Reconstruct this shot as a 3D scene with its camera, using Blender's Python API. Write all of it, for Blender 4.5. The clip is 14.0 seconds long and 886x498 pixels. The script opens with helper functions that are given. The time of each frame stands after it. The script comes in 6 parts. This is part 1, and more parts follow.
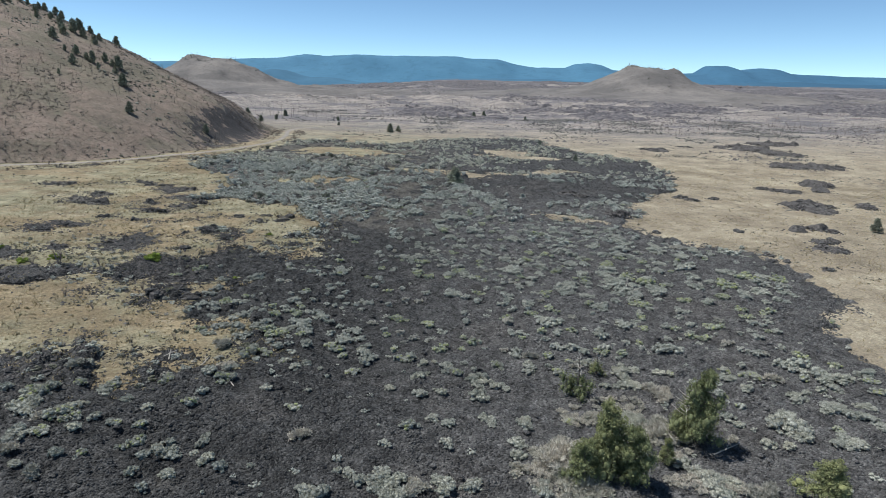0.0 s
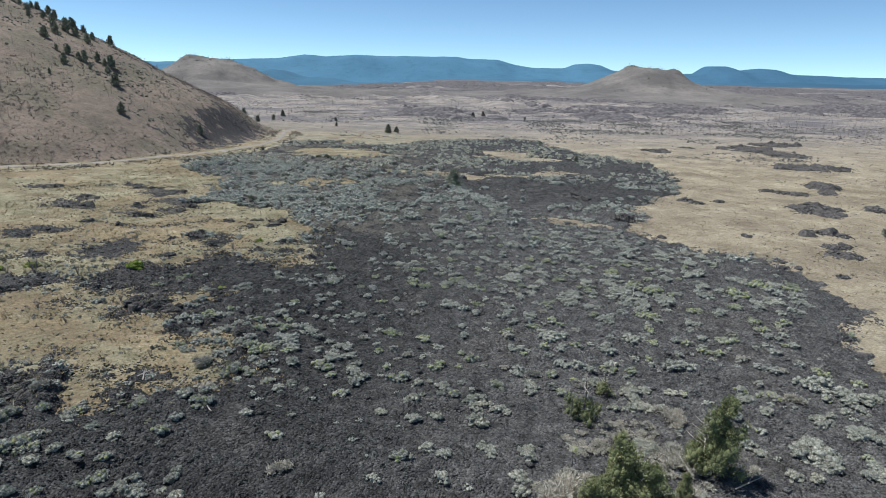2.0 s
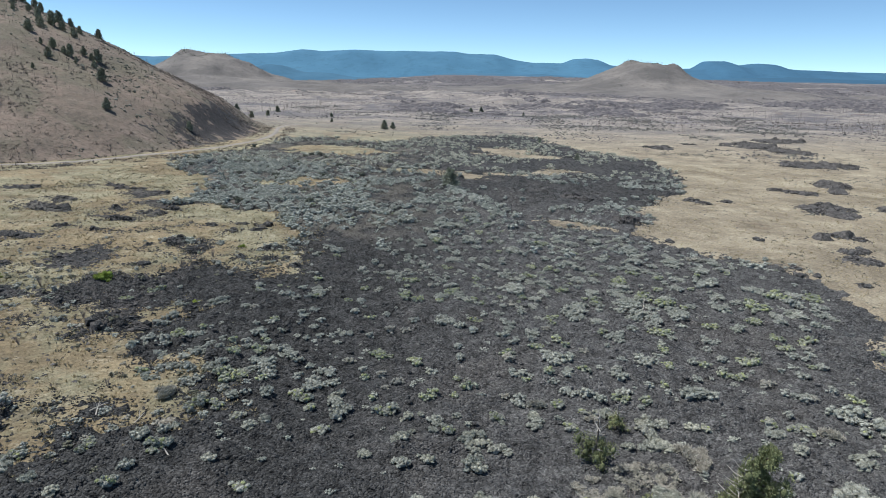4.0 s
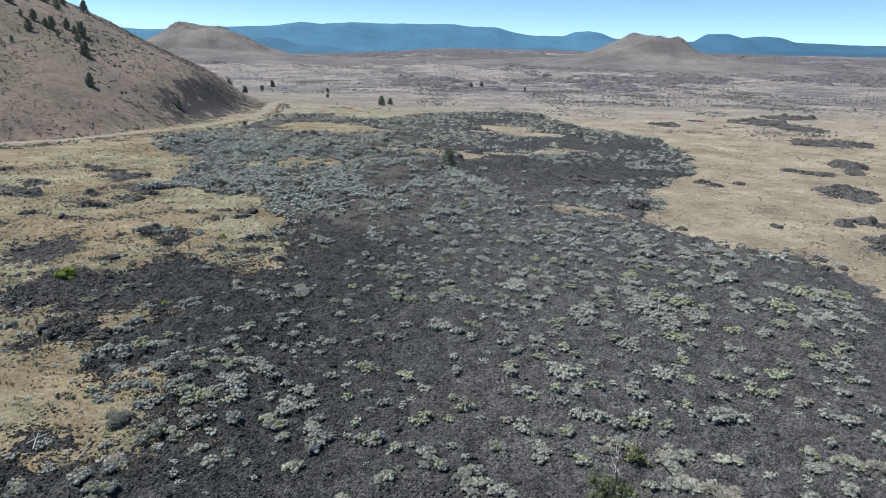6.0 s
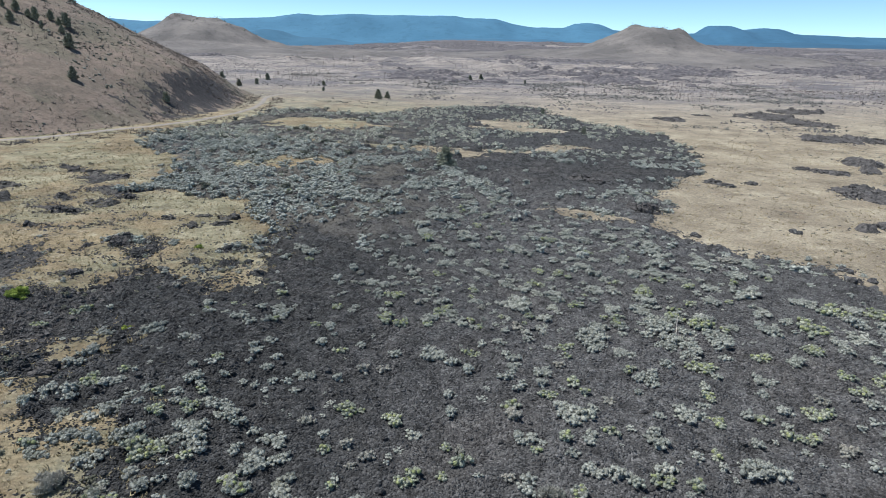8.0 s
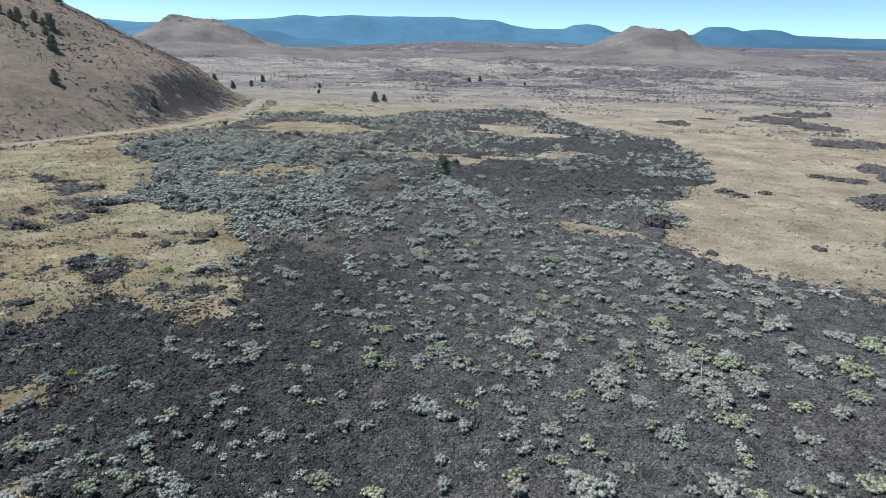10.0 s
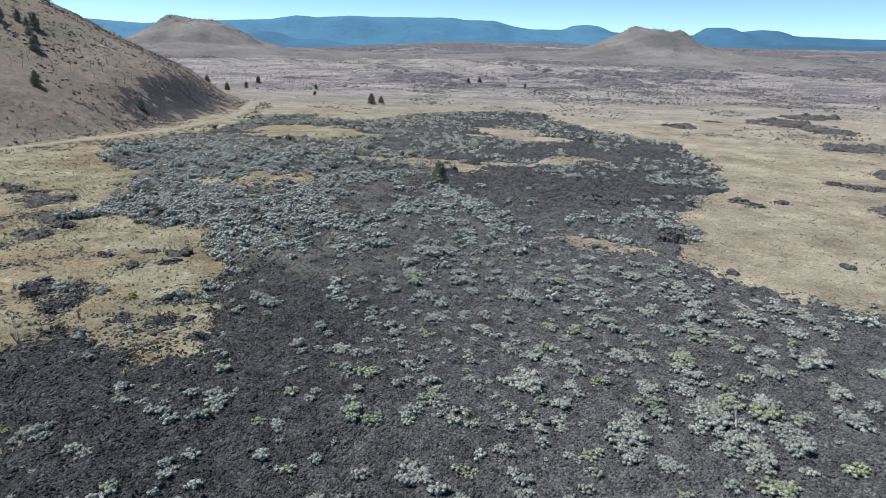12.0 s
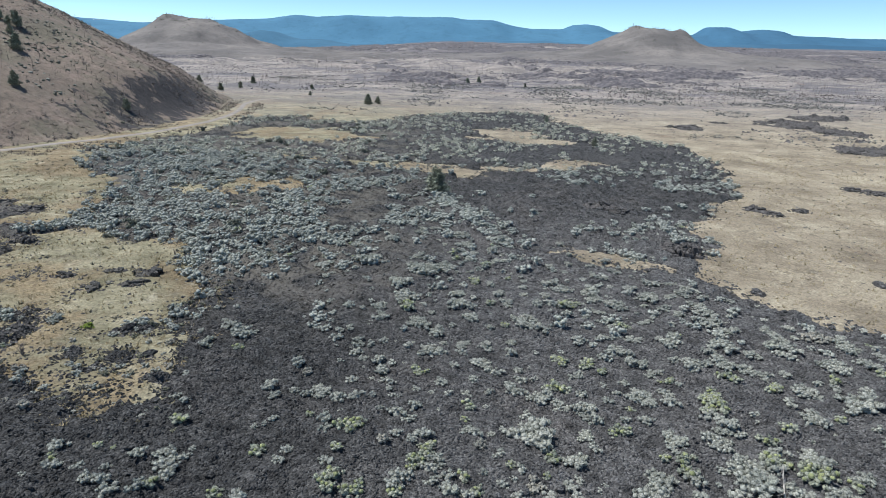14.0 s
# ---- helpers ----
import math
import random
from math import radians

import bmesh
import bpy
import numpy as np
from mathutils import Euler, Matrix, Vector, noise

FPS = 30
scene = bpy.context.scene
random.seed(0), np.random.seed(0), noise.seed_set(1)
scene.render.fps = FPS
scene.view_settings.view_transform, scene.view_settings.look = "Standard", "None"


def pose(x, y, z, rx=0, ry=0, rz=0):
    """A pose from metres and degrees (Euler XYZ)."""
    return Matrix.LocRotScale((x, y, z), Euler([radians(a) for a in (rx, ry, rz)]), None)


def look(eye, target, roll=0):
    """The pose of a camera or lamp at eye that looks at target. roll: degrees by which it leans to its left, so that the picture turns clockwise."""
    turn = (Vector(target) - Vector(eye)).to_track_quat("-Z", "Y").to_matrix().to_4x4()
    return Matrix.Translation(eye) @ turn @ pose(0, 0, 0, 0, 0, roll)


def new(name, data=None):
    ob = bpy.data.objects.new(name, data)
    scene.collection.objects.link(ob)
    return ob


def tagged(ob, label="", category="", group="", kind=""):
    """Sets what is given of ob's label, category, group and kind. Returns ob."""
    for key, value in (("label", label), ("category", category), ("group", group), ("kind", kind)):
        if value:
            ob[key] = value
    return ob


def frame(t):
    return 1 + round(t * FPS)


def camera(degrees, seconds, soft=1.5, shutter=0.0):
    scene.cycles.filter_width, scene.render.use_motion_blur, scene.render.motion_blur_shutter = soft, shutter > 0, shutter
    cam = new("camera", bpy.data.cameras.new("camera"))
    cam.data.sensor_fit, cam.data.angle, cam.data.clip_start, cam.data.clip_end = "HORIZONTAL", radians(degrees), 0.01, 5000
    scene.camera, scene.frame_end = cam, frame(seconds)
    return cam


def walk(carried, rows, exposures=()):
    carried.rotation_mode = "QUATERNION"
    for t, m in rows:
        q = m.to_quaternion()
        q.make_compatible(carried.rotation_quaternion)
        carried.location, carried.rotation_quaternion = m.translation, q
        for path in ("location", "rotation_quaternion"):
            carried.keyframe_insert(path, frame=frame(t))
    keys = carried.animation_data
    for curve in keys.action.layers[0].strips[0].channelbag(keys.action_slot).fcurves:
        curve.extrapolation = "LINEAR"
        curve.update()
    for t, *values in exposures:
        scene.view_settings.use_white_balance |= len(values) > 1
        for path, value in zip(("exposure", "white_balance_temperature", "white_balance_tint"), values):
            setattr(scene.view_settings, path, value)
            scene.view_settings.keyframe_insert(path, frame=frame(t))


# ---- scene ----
cam = camera(70.7, 14.0, soft=0.7)
LEAN = 1.27
# seconds, place, tilt from straight down, turn to the left
PATH = [
    (0.0, 1.310, -2.758, 23.042, 75.161, 0.556),
    (0.5, 1.356, -2.107, 22.986, 75.199, 0.550),
    (1.0, 1.410, -1.214, 22.945, 75.204, 0.532),
    (1.5, 1.470, -0.123, 22.919, 75.195, 0.517),
    (2.0, 1.536, 1.114, 22.904, 75.198, 0.496),
    (2.5, 1.607, 2.471, 22.901, 75.205, 0.472),
    (3.0, 1.684, 3.949, 22.909, 75.236, 0.455),
    (3.2, 1.715, 4.534, 22.914, 75.217, 0.423),
    (5.3, 2.084, 11.140, 23.041, 73.295, 0.273),
    (5.5, 2.121, 11.832, 23.057, 73.050, 0.301),
    (6.0, 2.216, 13.483, 23.101, 72.520, 0.274),
    (6.5, 2.313, 15.113, 23.146, 72.042, 0.246),
    (7.0, 2.410, 16.736, 23.192, 71.834, 0.223),
    (7.5, 2.508, 18.341, 23.238, 71.839, 0.210),
    (8.0, 2.605, 20.001, 23.282, 71.843, 0.208),
    (10.5, 3.072, 28.780, 23.433, 71.980, 0.126),
    (11.0, 3.158, 30.545, 23.441, 72.005, 0.125),
    (11.5, 3.240, 32.261, 23.439, 72.010, 0.108),
    (12.0, 3.317, 33.972, 23.426, 72.003, 0.095),
    (12.5, 3.390, 35.702, 23.400, 71.992, 0.082),
    (13.0, 3.458, 37.425, 23.360, 71.989, 0.069),
    (13.5, 3.519, 39.132, 23.306, 71.985, 0.053),
    (14.0, 3.575, 40.868, 23.236, 71.969, 0.023),
]
walk(cam, [(t, pose(x, y, z, 0, 0, turn) @ pose(0, 0, 0, tilt) @ pose(0, 0, 0, 0, 0, LEAN)) for t, x, y, z, tilt, turn in PATH],
     exposures=[(0.0, 0.08, 6000, 6), (3.2, 0.1, 5980, 6), (5.5, 0.16, 5930, 7), (8.0, 0.2, 5890, 7), (14.0, 0.22, 5860, 7)])

# ---- world and sun ----
SUN_EL, SUN_AZ = radians(64), radians(-78)      # azimuth from +y towards +x
world = bpy.data.worlds.new("sky")
scene.world = world
world.use_nodes = True
wn = world.node_tree.nodes
sky = wn.new("ShaderNodeTexSky")
sky.sky_type, sky.sun_disc = "NISHITA", False
sky.sun_elevation, sky.sun_rotation = SUN_EL, SUN_AZ
sky.altitude, sky.air_density, sky.dust_density, sky.ozone_density = 1400, 0.5, 0.0, 0.0
wn["Background"].inputs["Strength"].default_value = 0.138
tint = wn.new("ShaderNodeMix")      # dry spring air: a slightly greener blue than the model gives
tint.data_type, tint.blend_type = "RGBA", "MULTIPLY"
tint.inputs[0].default_value, tint.inputs[7].default_value = 1.0, (0.94, 1.03, 0.985, 1)
world.node_tree.links.new(sky.outputs["Color"], tint.inputs[6])
world.node_tree.links.new(tint.outputs[2], wn["Background"].inputs["Color"])
sun_data = bpy.data.lights.new("sun", "SUN")
sun_data.energy, sun_data.angle, sun_data.color = 4.95, radians(0.53), (1.0, 0.95, 0.89)
sun = new("sun", sun_data)
sun_dir = Vector((math.sin(SUN_AZ) * math.cos(SUN_EL), math.cos(SUN_AZ) * math.cos(SUN_EL), math.sin(SUN_EL)))
sun.matrix_world = look(sun_dir * 300, (0, 0, 0))


# ---- shape of the land ----
def vnoise(x, y, seed=0):
    """Smooth value noise in -1..1 on a unit lattice."""
    xi, yi = np.floor(x).astype(np.int64), np.floor(y).astype(np.int64)
    fx, fy = x - xi, y - yi
    fx, fy = fx * fx * fx * (fx * (6 * fx - 15) + 10), fy * fy * fy * (fy * (6 * fy - 15) + 10)

    def lattice(i, j):
        h = (i * 374761393 + j * 668265263 + seed * 2246822519) & 0xFFFFFFFF
        h = ((h ^ (h >> 13)) * 1274126177) & 0xFFFFFFFF
        h = ((h ^ (h >> 16)) * 2654435761) & 0xFFFFFFFF
        return ((h >> 8) & 0xFFFF) / 32767.5 - 1
    a, b, c, d = lattice(xi, yi), lattice(xi + 1, yi), lattice(xi, yi + 1), lattice(xi + 1, yi + 1)
    return (a * (1 - fx) + b * fx) * (1 - fy) + (c * (1 - fx) + d * fx) * fy


def fbm(x, y, size, octaves=4, seed=0):
    total, gain, norm = 0, 1.0, 0.0
    for o in range(octaves):
        k = 2 ** o / size
        total = total + gain * vnoise(x * k + 17.3 * o, y * k - 9.1 * o, seed + o)
        norm += gain
        gain *= 0.5
    return total / norm


def smooth(a, b, v):
    u = np.clip((v - a) / (b - a), 0, 1)
    return u * u * (3 - 2 * u)


def inside(x, y, outline):
    """Signed distance to a closed outline, positive inside."""
    px, py = np.asarray(x, float), np.asarray(y, float)
    best, odd = np.full(px.shape, 1e9), np.zeros(px.shape, bool)
    for (ax, ay), (bx, by) in zip(outline, outline[1:] + outline[:1]):
        dx, dy = bx - ax, by - ay
        u = np.clip(((px - ax) * dx + (py - ay) * dy) / (dx * dx + dy * dy), 0, 1)
        best = np.minimum(best, (px - ax - u * dx) ** 2 + (py - ay - u * dy) ** 2)
        if ay != by:
            odd ^= ((ay > py) != (by > py)) & (px < ax + (py - ay) * dx / dy)
    return np.where(odd, 1, -1) * np.sqrt(best)


def hummocks(x, y):
    """Old lava swells that break up the plain far off."""
    n = fbm(x, y, 58, 5, 11) + 0.25 * fbm(x, y, 260, 2, 13)
    return 3.4 * smooth(0.0, 0.42, n) * smooth(330, 640, y) * (1 - 0.5 * smooth(2200, 3000, y))


def plain_height(x, y):
    """The plain: leaning a little sideways near by, rising far off."""
    lean = -2.3 * np.tanh(x / 75) * (1 - 0.75 * smooth(120, 330, y))
    far = np.maximum(y - 450, 0) * 0.017 * smooth(-600, 100, x) * smooth(-4000, 400, 2600 - y)
    rolling = 0.25 * fbm(x, y, 22, 3, 5) * smooth(20, 60, y) + 1.6 * fbm(x, y, 120, 3, 8) * smooth(150, 420, y) + 0.8 * fbm(x, y, 19, 3, 17) * smooth(230, 420, y)
    swell = 5.5 * fbm(x, y, 420, 3, 15) * smooth(600, 1500, y)
    return lean + far + rolling + hummocks(x, y) + swell


EAST_EDGE = [(-66.9, 164.8), (-66.3, 184.7), (-57.5, 201.8), (-57.8, 232.9), (-44.9, 250), (-29.9, 230.3), (-20.1, 238.4), (-7.7, 254.6),
             (8.9, 271.9), (27.9, 288), (39.4, 276), (45.3, 241.1), (54.5, 223.8), (65.2, 211.6), (66.9, 195.7), (64.2, 170.0), (54.3, 149.3),
             (46.0, 135.6), (40.3, 131.1), (37.5, 118.2), (35, 113), (31.5, 110.8), (33.8, 104.5), (36.8, 97.5), (42.9, 93.3), (48.1, 91.0),
             (51.1, 86.7), (52.2, 81.1), (52.5, 73.9), (51.0, 68.7), (46.6, 65.3), (41.2, 63.1), (40.3, 59.8), (41.2, 55.4), (41.3, 49.9), (60, 38), (72, 14), (76, -70)]
WEST_EDGE = [(-84, -70), (-80, 14), (-75, 63), (-46, 66.5), (-40, 69.5), (-37.6, 71.9), (-35.3, 73.8), (-32.1, 75.2), (-32.0, 82.9), (-30.3, 86.3),
             (-27.4, 83.0), (-23.8, 77.2), (-17.8, 78.7), (-19.0, 86.5), (-21.9, 92.9), (-20.4, 96.2), (-22.3, 100.7), (-28.1, 112.0),
             (-36.3, 112.3), (-44.7, 115.7), (-46.8, 125.7), (-51.0, 139.4), (-62.7, 155.2)]
MEADOW = [(-60, 57.5), (-46.9, 60.8), (-42.3, 63.2), (-34.0, 65.3), (-27.5, 65.5), (-24.6, 62.3), (-24.1, 57.8), (-21.8, 54.2), (-19.2, 52.3), (-17.4, 49.1), (-16.4, 45.7),
          (-18.2, 43.4), (-21.3, 43.9), (-24.0, 43.3), (-24.2, 41.0), (-26.0, 41.3), (-28.2, 45.3), (-30.5, 44.4), (-34.1, 42.3), (-50, 36)]
# grassy islands in the flow: centre, half axes, turn
ISLANDS = [(5, 162.5, 4.4, 4.6, 0), (-14, 167.3, 11, 2.3, -14), (-1.5, 166.6, 6, 1.9, 3), (21, 219, 9, 12, -20), (31, 208, 8, 4, 10), (-28, 142.5, 8.0, 4.8, 12),
           (-33, 205, 15, 13, 10), (27.0, 111.5, 4.2, 0.8, -25), (17, 168, 3.4, 1.3, 0), (28, 173, 3.4, 4, 20), (33, 180, 4, 3, 0)]


# outlying tongues of lava in the grass
TONGUES = [(-43, 80, 5.0, 6.5, -25), (-48, 75.5, 5.5, 2.4, 10), (-31.5, 85, 3.6, 4.6, 10), (-55, 72.5, 4, 1.8, 5), (-28, 59.5, 3.4, 1.5, 5), (-21, 88.5, 3.2, 2.6, 0),
           (-31, 77.5, 4.0, 1.8, 0), (-26, 76.8, 5.0, 1.6, 0), (-22.2, 44.5, 4.2, 1.9, 0)]
# worn dark patches in the west grass
PATCHES = [(-52.5, 121.5, 3.6, 3.4, 0), (-49.4, 113.2, 3.0, 2.0, 0), (-45.6, 105.3, 2.6, 1.2, 0), (-43.4, 108.3, 1.8, 0.9, 0), (-42.8, 113.7, 3.4, 1.3, 0), (-50.5, 101.9, 1.9, 1.2, 0),
           (-66, 107.3, 2.6, 1.3, 0), (-61.4, 104.9, 1.8, 1.0, 0), (-54.1, 94.4, 2.0, 0.9, 0), (-48.4, 93.2, 1.8, 0.7, 0), (-58, 84.2, 2.4, 1.0, 0), (-57, 88.7, 2.0, 0.9, 0),
           (-62.4, 127.3, 2.2, 1.0, 0), (-57.8, 125.6, 2.6, 0.9, 0), (-76, 122.6, 2.0, 1.0, 0), (-64.5, 112, 1.6, 0.8, 0), (-26.3, 97, 1.9, 0.9, 0), (-29.3, 95.5, 1.5, 0.7, 0),
           (-33.7, 98.2, 1.5, 0.8, 0), (-29.6, 100.2, 1.3, 0.7, 0), (-25.9, 100.3, 1.7, 0.8, 0), (-47.3, 99.8, 1.4, 0.7, 0), (-19.2, 82.6, 2.2, 1.2, 0)]


EAST_PATCHES = [(126.5, 266.0, 14.5, 15.9), (130.5, 247.0, 11.2, 12.4), (116.0, 208.0, 8.5, 9.3), (128.0, 209.5, 7.7, 8.4), (146.0, 286.5, 14.4, 8.5), (101.5, 169.5, 5.3, 5.8), (97.0, 158.5, 3.0, 3.3), (84.0, 159.5, 4.0, 3.5),
                (88.0, 156.0, 2.9, 3.2), (81.0, 136.5, 7.0, 5.8), (81.5, 130.5, 4.1, 3.9), (65.0, 109.0, 2.0, 2.2), (69.5, 111.0, 3.5, 3.8), (64.5, 100.5, 2.9, 2.1), (62.5, 95.0, 4.0, 2.0), (55.5, 83.5, 1.3, 1.4),
                (50.5, 90.5, 1.4, 1.5), (49.5, 87.5, 1.2, 1.4), (51.5, 87.0, 0.7, 0.8), (55.5, 139.0, 3.3, 3.5), (62.5, 141.5, 2.1, 1.5), (82.0, 248.5, 5.8, 6.4), (99.5, 265.5, 3.0, 3.3), (95.0, 138.0, 3.7, 4.1),
                (37.0, 102.5, 1.1, 1.3), (53.0, 106.5, 1.3, 1.4)]


def east_mask(x, y):
    """Worn lava heaps standing in the east grass."""
    m = np.full(np.shape(x), -9.0)
    torn = fbm(x, y, 4.2, 4, 39)
    for cx, cy, rx, ry in EAST_PATCHES:
        m = np.maximum(m, (0.82 - np.hypot((x - cx) / rx, (y - cy) / ry)) * min(rx, ry, 6) + (0.5 + 0.6 * min(rx, ry, 6)) * torn)
    return m


def lava_mask(x, y, patches=True):
    """How deep inside the lava a place lies, in metres."""
    m = inside(x, y, EAST_EDGE + WEST_EDGE[0:])
    m = np.minimum(m, -inside(x, y, MEADOW))
    ragged, torn = fbm(x, y, 6.5, 4, 35), fbm(x, y, 2.2, 3, 37)
    for shapes, sign in ((ISLANDS, 1), (TONGUES, -1), (PATCHES if patches else [], -1)):
        for cx, cy, rx, ry, turn in shapes:
            c, s = math.cos(radians(turn)), math.sin(radians(turn))
            u, v = (x - cx) * c + (y - cy) * s, (y - cy) * c - (x - cx) * s
            low = min(rx, ry)
            d = (np.hypot(u / rx, v / ry) - 1) * low
            if sign > 0:
                m = np.minimum(m, d + min(7.0, 0.35 + 0.55 * low) * ragged)
            elif shapes is TONGUES:
                m = np.maximum(m, -d + 1.2 * ragged)
            else:
                m = np.maximum(m, 0.5 - d * 1.4 + 1.6 * torn)
    west = smooth(-8, -26, x)
    return m + (3.4 + 0.8 * west) * fbm(x, y, 8.0, 5, 31) + (2.0 + 1.2 * west) * fbm(x, y, 1.9, 3, 33)


def levee(x, y):
    """A low bank that runs through the flow, and the higher lobe behind it."""
    ax, ay, bx, by = 1.0, 142.0, 12.5, 108.0
    dx, dy = bx - ax, by - ay
    u = np.clip(((x - ax) * dx + (y - ay) * dy) / (dx * dx + dy * dy), 0, 1)
    d = np.hypot(x - ax - u * dx, y - ay - u * dy)
    return 1.0 * np.exp(-(d / 2.6) ** 2) + 0.7 * fbm(x, y, 14, 3, 41)


ROAD = [(-190, 96), (-150, 116), (-122, 132), (-106, 143.5), (-96, 150.5), (-86.5, 160), (-79, 173.5), (-72, 188), (-67.5, 205), (-64.5, 228),
        (-66.5, 254), (-72, 282), (-69, 300), (-52, 312), (-24, 320)]


def road_distance(x, y):
    best = np.full(np.shape(x), 1e9)
    for (ax, ay), (bx, by) in zip(ROAD, ROAD[1:]):
        dx, dy = bx - ax, by - ay
        u = np.clip(((x - ax) * dx + (y - ay) * dy) / (dx * dx + dy * dy), 0, 1)
        best = np.minimum(best, np.hypot(x - ax - u * dx, y - ay - u * dy))
    return best


def hill_height(x, y):
    """The near cinder hill: a stretched cone with a rounded top and a hollow foot."""
    c, s = math.cos(-0.841), math.sin(-0.841)
    u, v = ((x + 210) * c + (y - 267) * s) / 1.325, (y - 267) * c - (x + 210) * s
    d = np.sqrt(u * u + v * v + 18 ** 2)
    plain = plain_height(x, y)
    w = 73.0 - 0.56 * d + 1.6 * fbm(x, y, 30, 4, 51) - plain
    w = np.where(w > 0, w * smooth(-4, 13, w), w)
    beside = smooth(1.6, 11 + 12 * smooth(165, 215, y), road_distance(x, y))
    return plain - 0.3 + np.where(w > 0, w * beside, w) - 0.5 * (1 - smooth(1.6, 3.2, road_distance(x, y)))


# ---- end of the land ----

# ---- materials ----
def nodes_of(name, rough=0.95):
    m = bpy.data.materials.new(name)
    m.use_nodes = True
    nt = m.node_tree
    bsdf = nt.nodes["Principled BSDF"]
    bsdf.inputs["Roughness"].default_value = rough
    bsdf.inputs["Specular IOR Level"].default_value = 0.25
    return m, nt, bsdf


def noise_node(nt, size, detail=4.0, stretch=(1, 1, 1), rough=0.6, offset=0.0):
    """Noise in world metres; size is the span of one lump."""
    pos = nt.nodes.new("ShaderNodeNewGeometry")
    mp = nt.nodes.new("ShaderNodeMapping")
    mp.inputs["Scale"].default_value = [1 / (size * s) for s in stretch]
    mp.inputs["Location"].default_value = (offset, offset * 0.7, offset * 1.3)
    tex = nt.nodes.new("ShaderNodeTexNoise")
    tex.inputs["Scale"].default_value, tex.inputs["Detail"].default_value, tex.inputs["Roughness"].default_value = 1.0, detail, rough
    nt.links.new(pos.outputs["Position"], mp.inputs["Vector"])
    nt.links.new(mp.outputs["Vector"], tex.inputs["Vector"])
    return tex.outputs["Fac"]


def ramp_node(nt, fac, stops):
    r = nt.nodes.new("ShaderNodeValToRGB")
    while len(r.color_ramp.elements) < len(stops):
        r.color_ramp.elements.new(0.5)
    for el, (at, col) in zip(r.color_ramp.elements, stops):
        el.position = at
        el.color = (*col, 1) if len(col) == 3 else col
    nt.links.new(fac, r.inputs["Fac"])
    return r.outputs["Color"]


def mix_node(nt, fac, a, b, mode="MIX"):
    mx = nt.nodes.new("ShaderNodeMix")
    mx.data_type, mx.blend_type = "RGBA", mode
    for key, value in ((0, fac), (6, a), (7, b)):
        if isinstance(value, (int, float)):
            mx.inputs[key].default_value = value
        elif isinstance(value, tuple):
            mx.inputs[key].default_value = (*value, 1)
        else:
            nt.links.new(value, mx.inputs[key])
    return mx.outputs[2]


def bump_node(nt, bsdf, height, strength, distance):
    b = nt.nodes.new("ShaderNodeBump")
    b.inputs["Strength"].default_value, b.inputs["Distance"].default_value = strength, distance
    nt.links.new(height, b.inputs["Height"])
    nt.links.new(b.outputs["Normal"], bsdf.inputs["Normal"])


def step_node(nt, fac, a, b):
    r = nt.nodes.new("ShaderNodeMapRange")
    r.interpolation_type = "SMOOTHSTEP"
    r.inputs["From Min"].default_value, r.inputs["From Max"].default_value = a, b
    nt.links.new(fac, r.inputs["Value"])
    return r.outputs["Result"]


def axis_node(nt, axis):
    pos, sep = nt.nodes.new("ShaderNodeNewGeometry"), nt.nodes.new("ShaderNodeSeparateXYZ")
    nt.links.new(pos.outputs["Position"], sep.inputs["Vector"])
    return sep.outputs[axis]


def product(nt, a, b):
    m = nt.nodes.new("ShaderNodeMath")
    m.operation = "MULTIPLY"
    nt.links.new(a, m.inputs[0])
    if isinstance(b, (int, float)):
        m.inputs[1].default_value = b
    else:
        nt.links.new(b, m.inputs[1])
    return m.outputs[0]


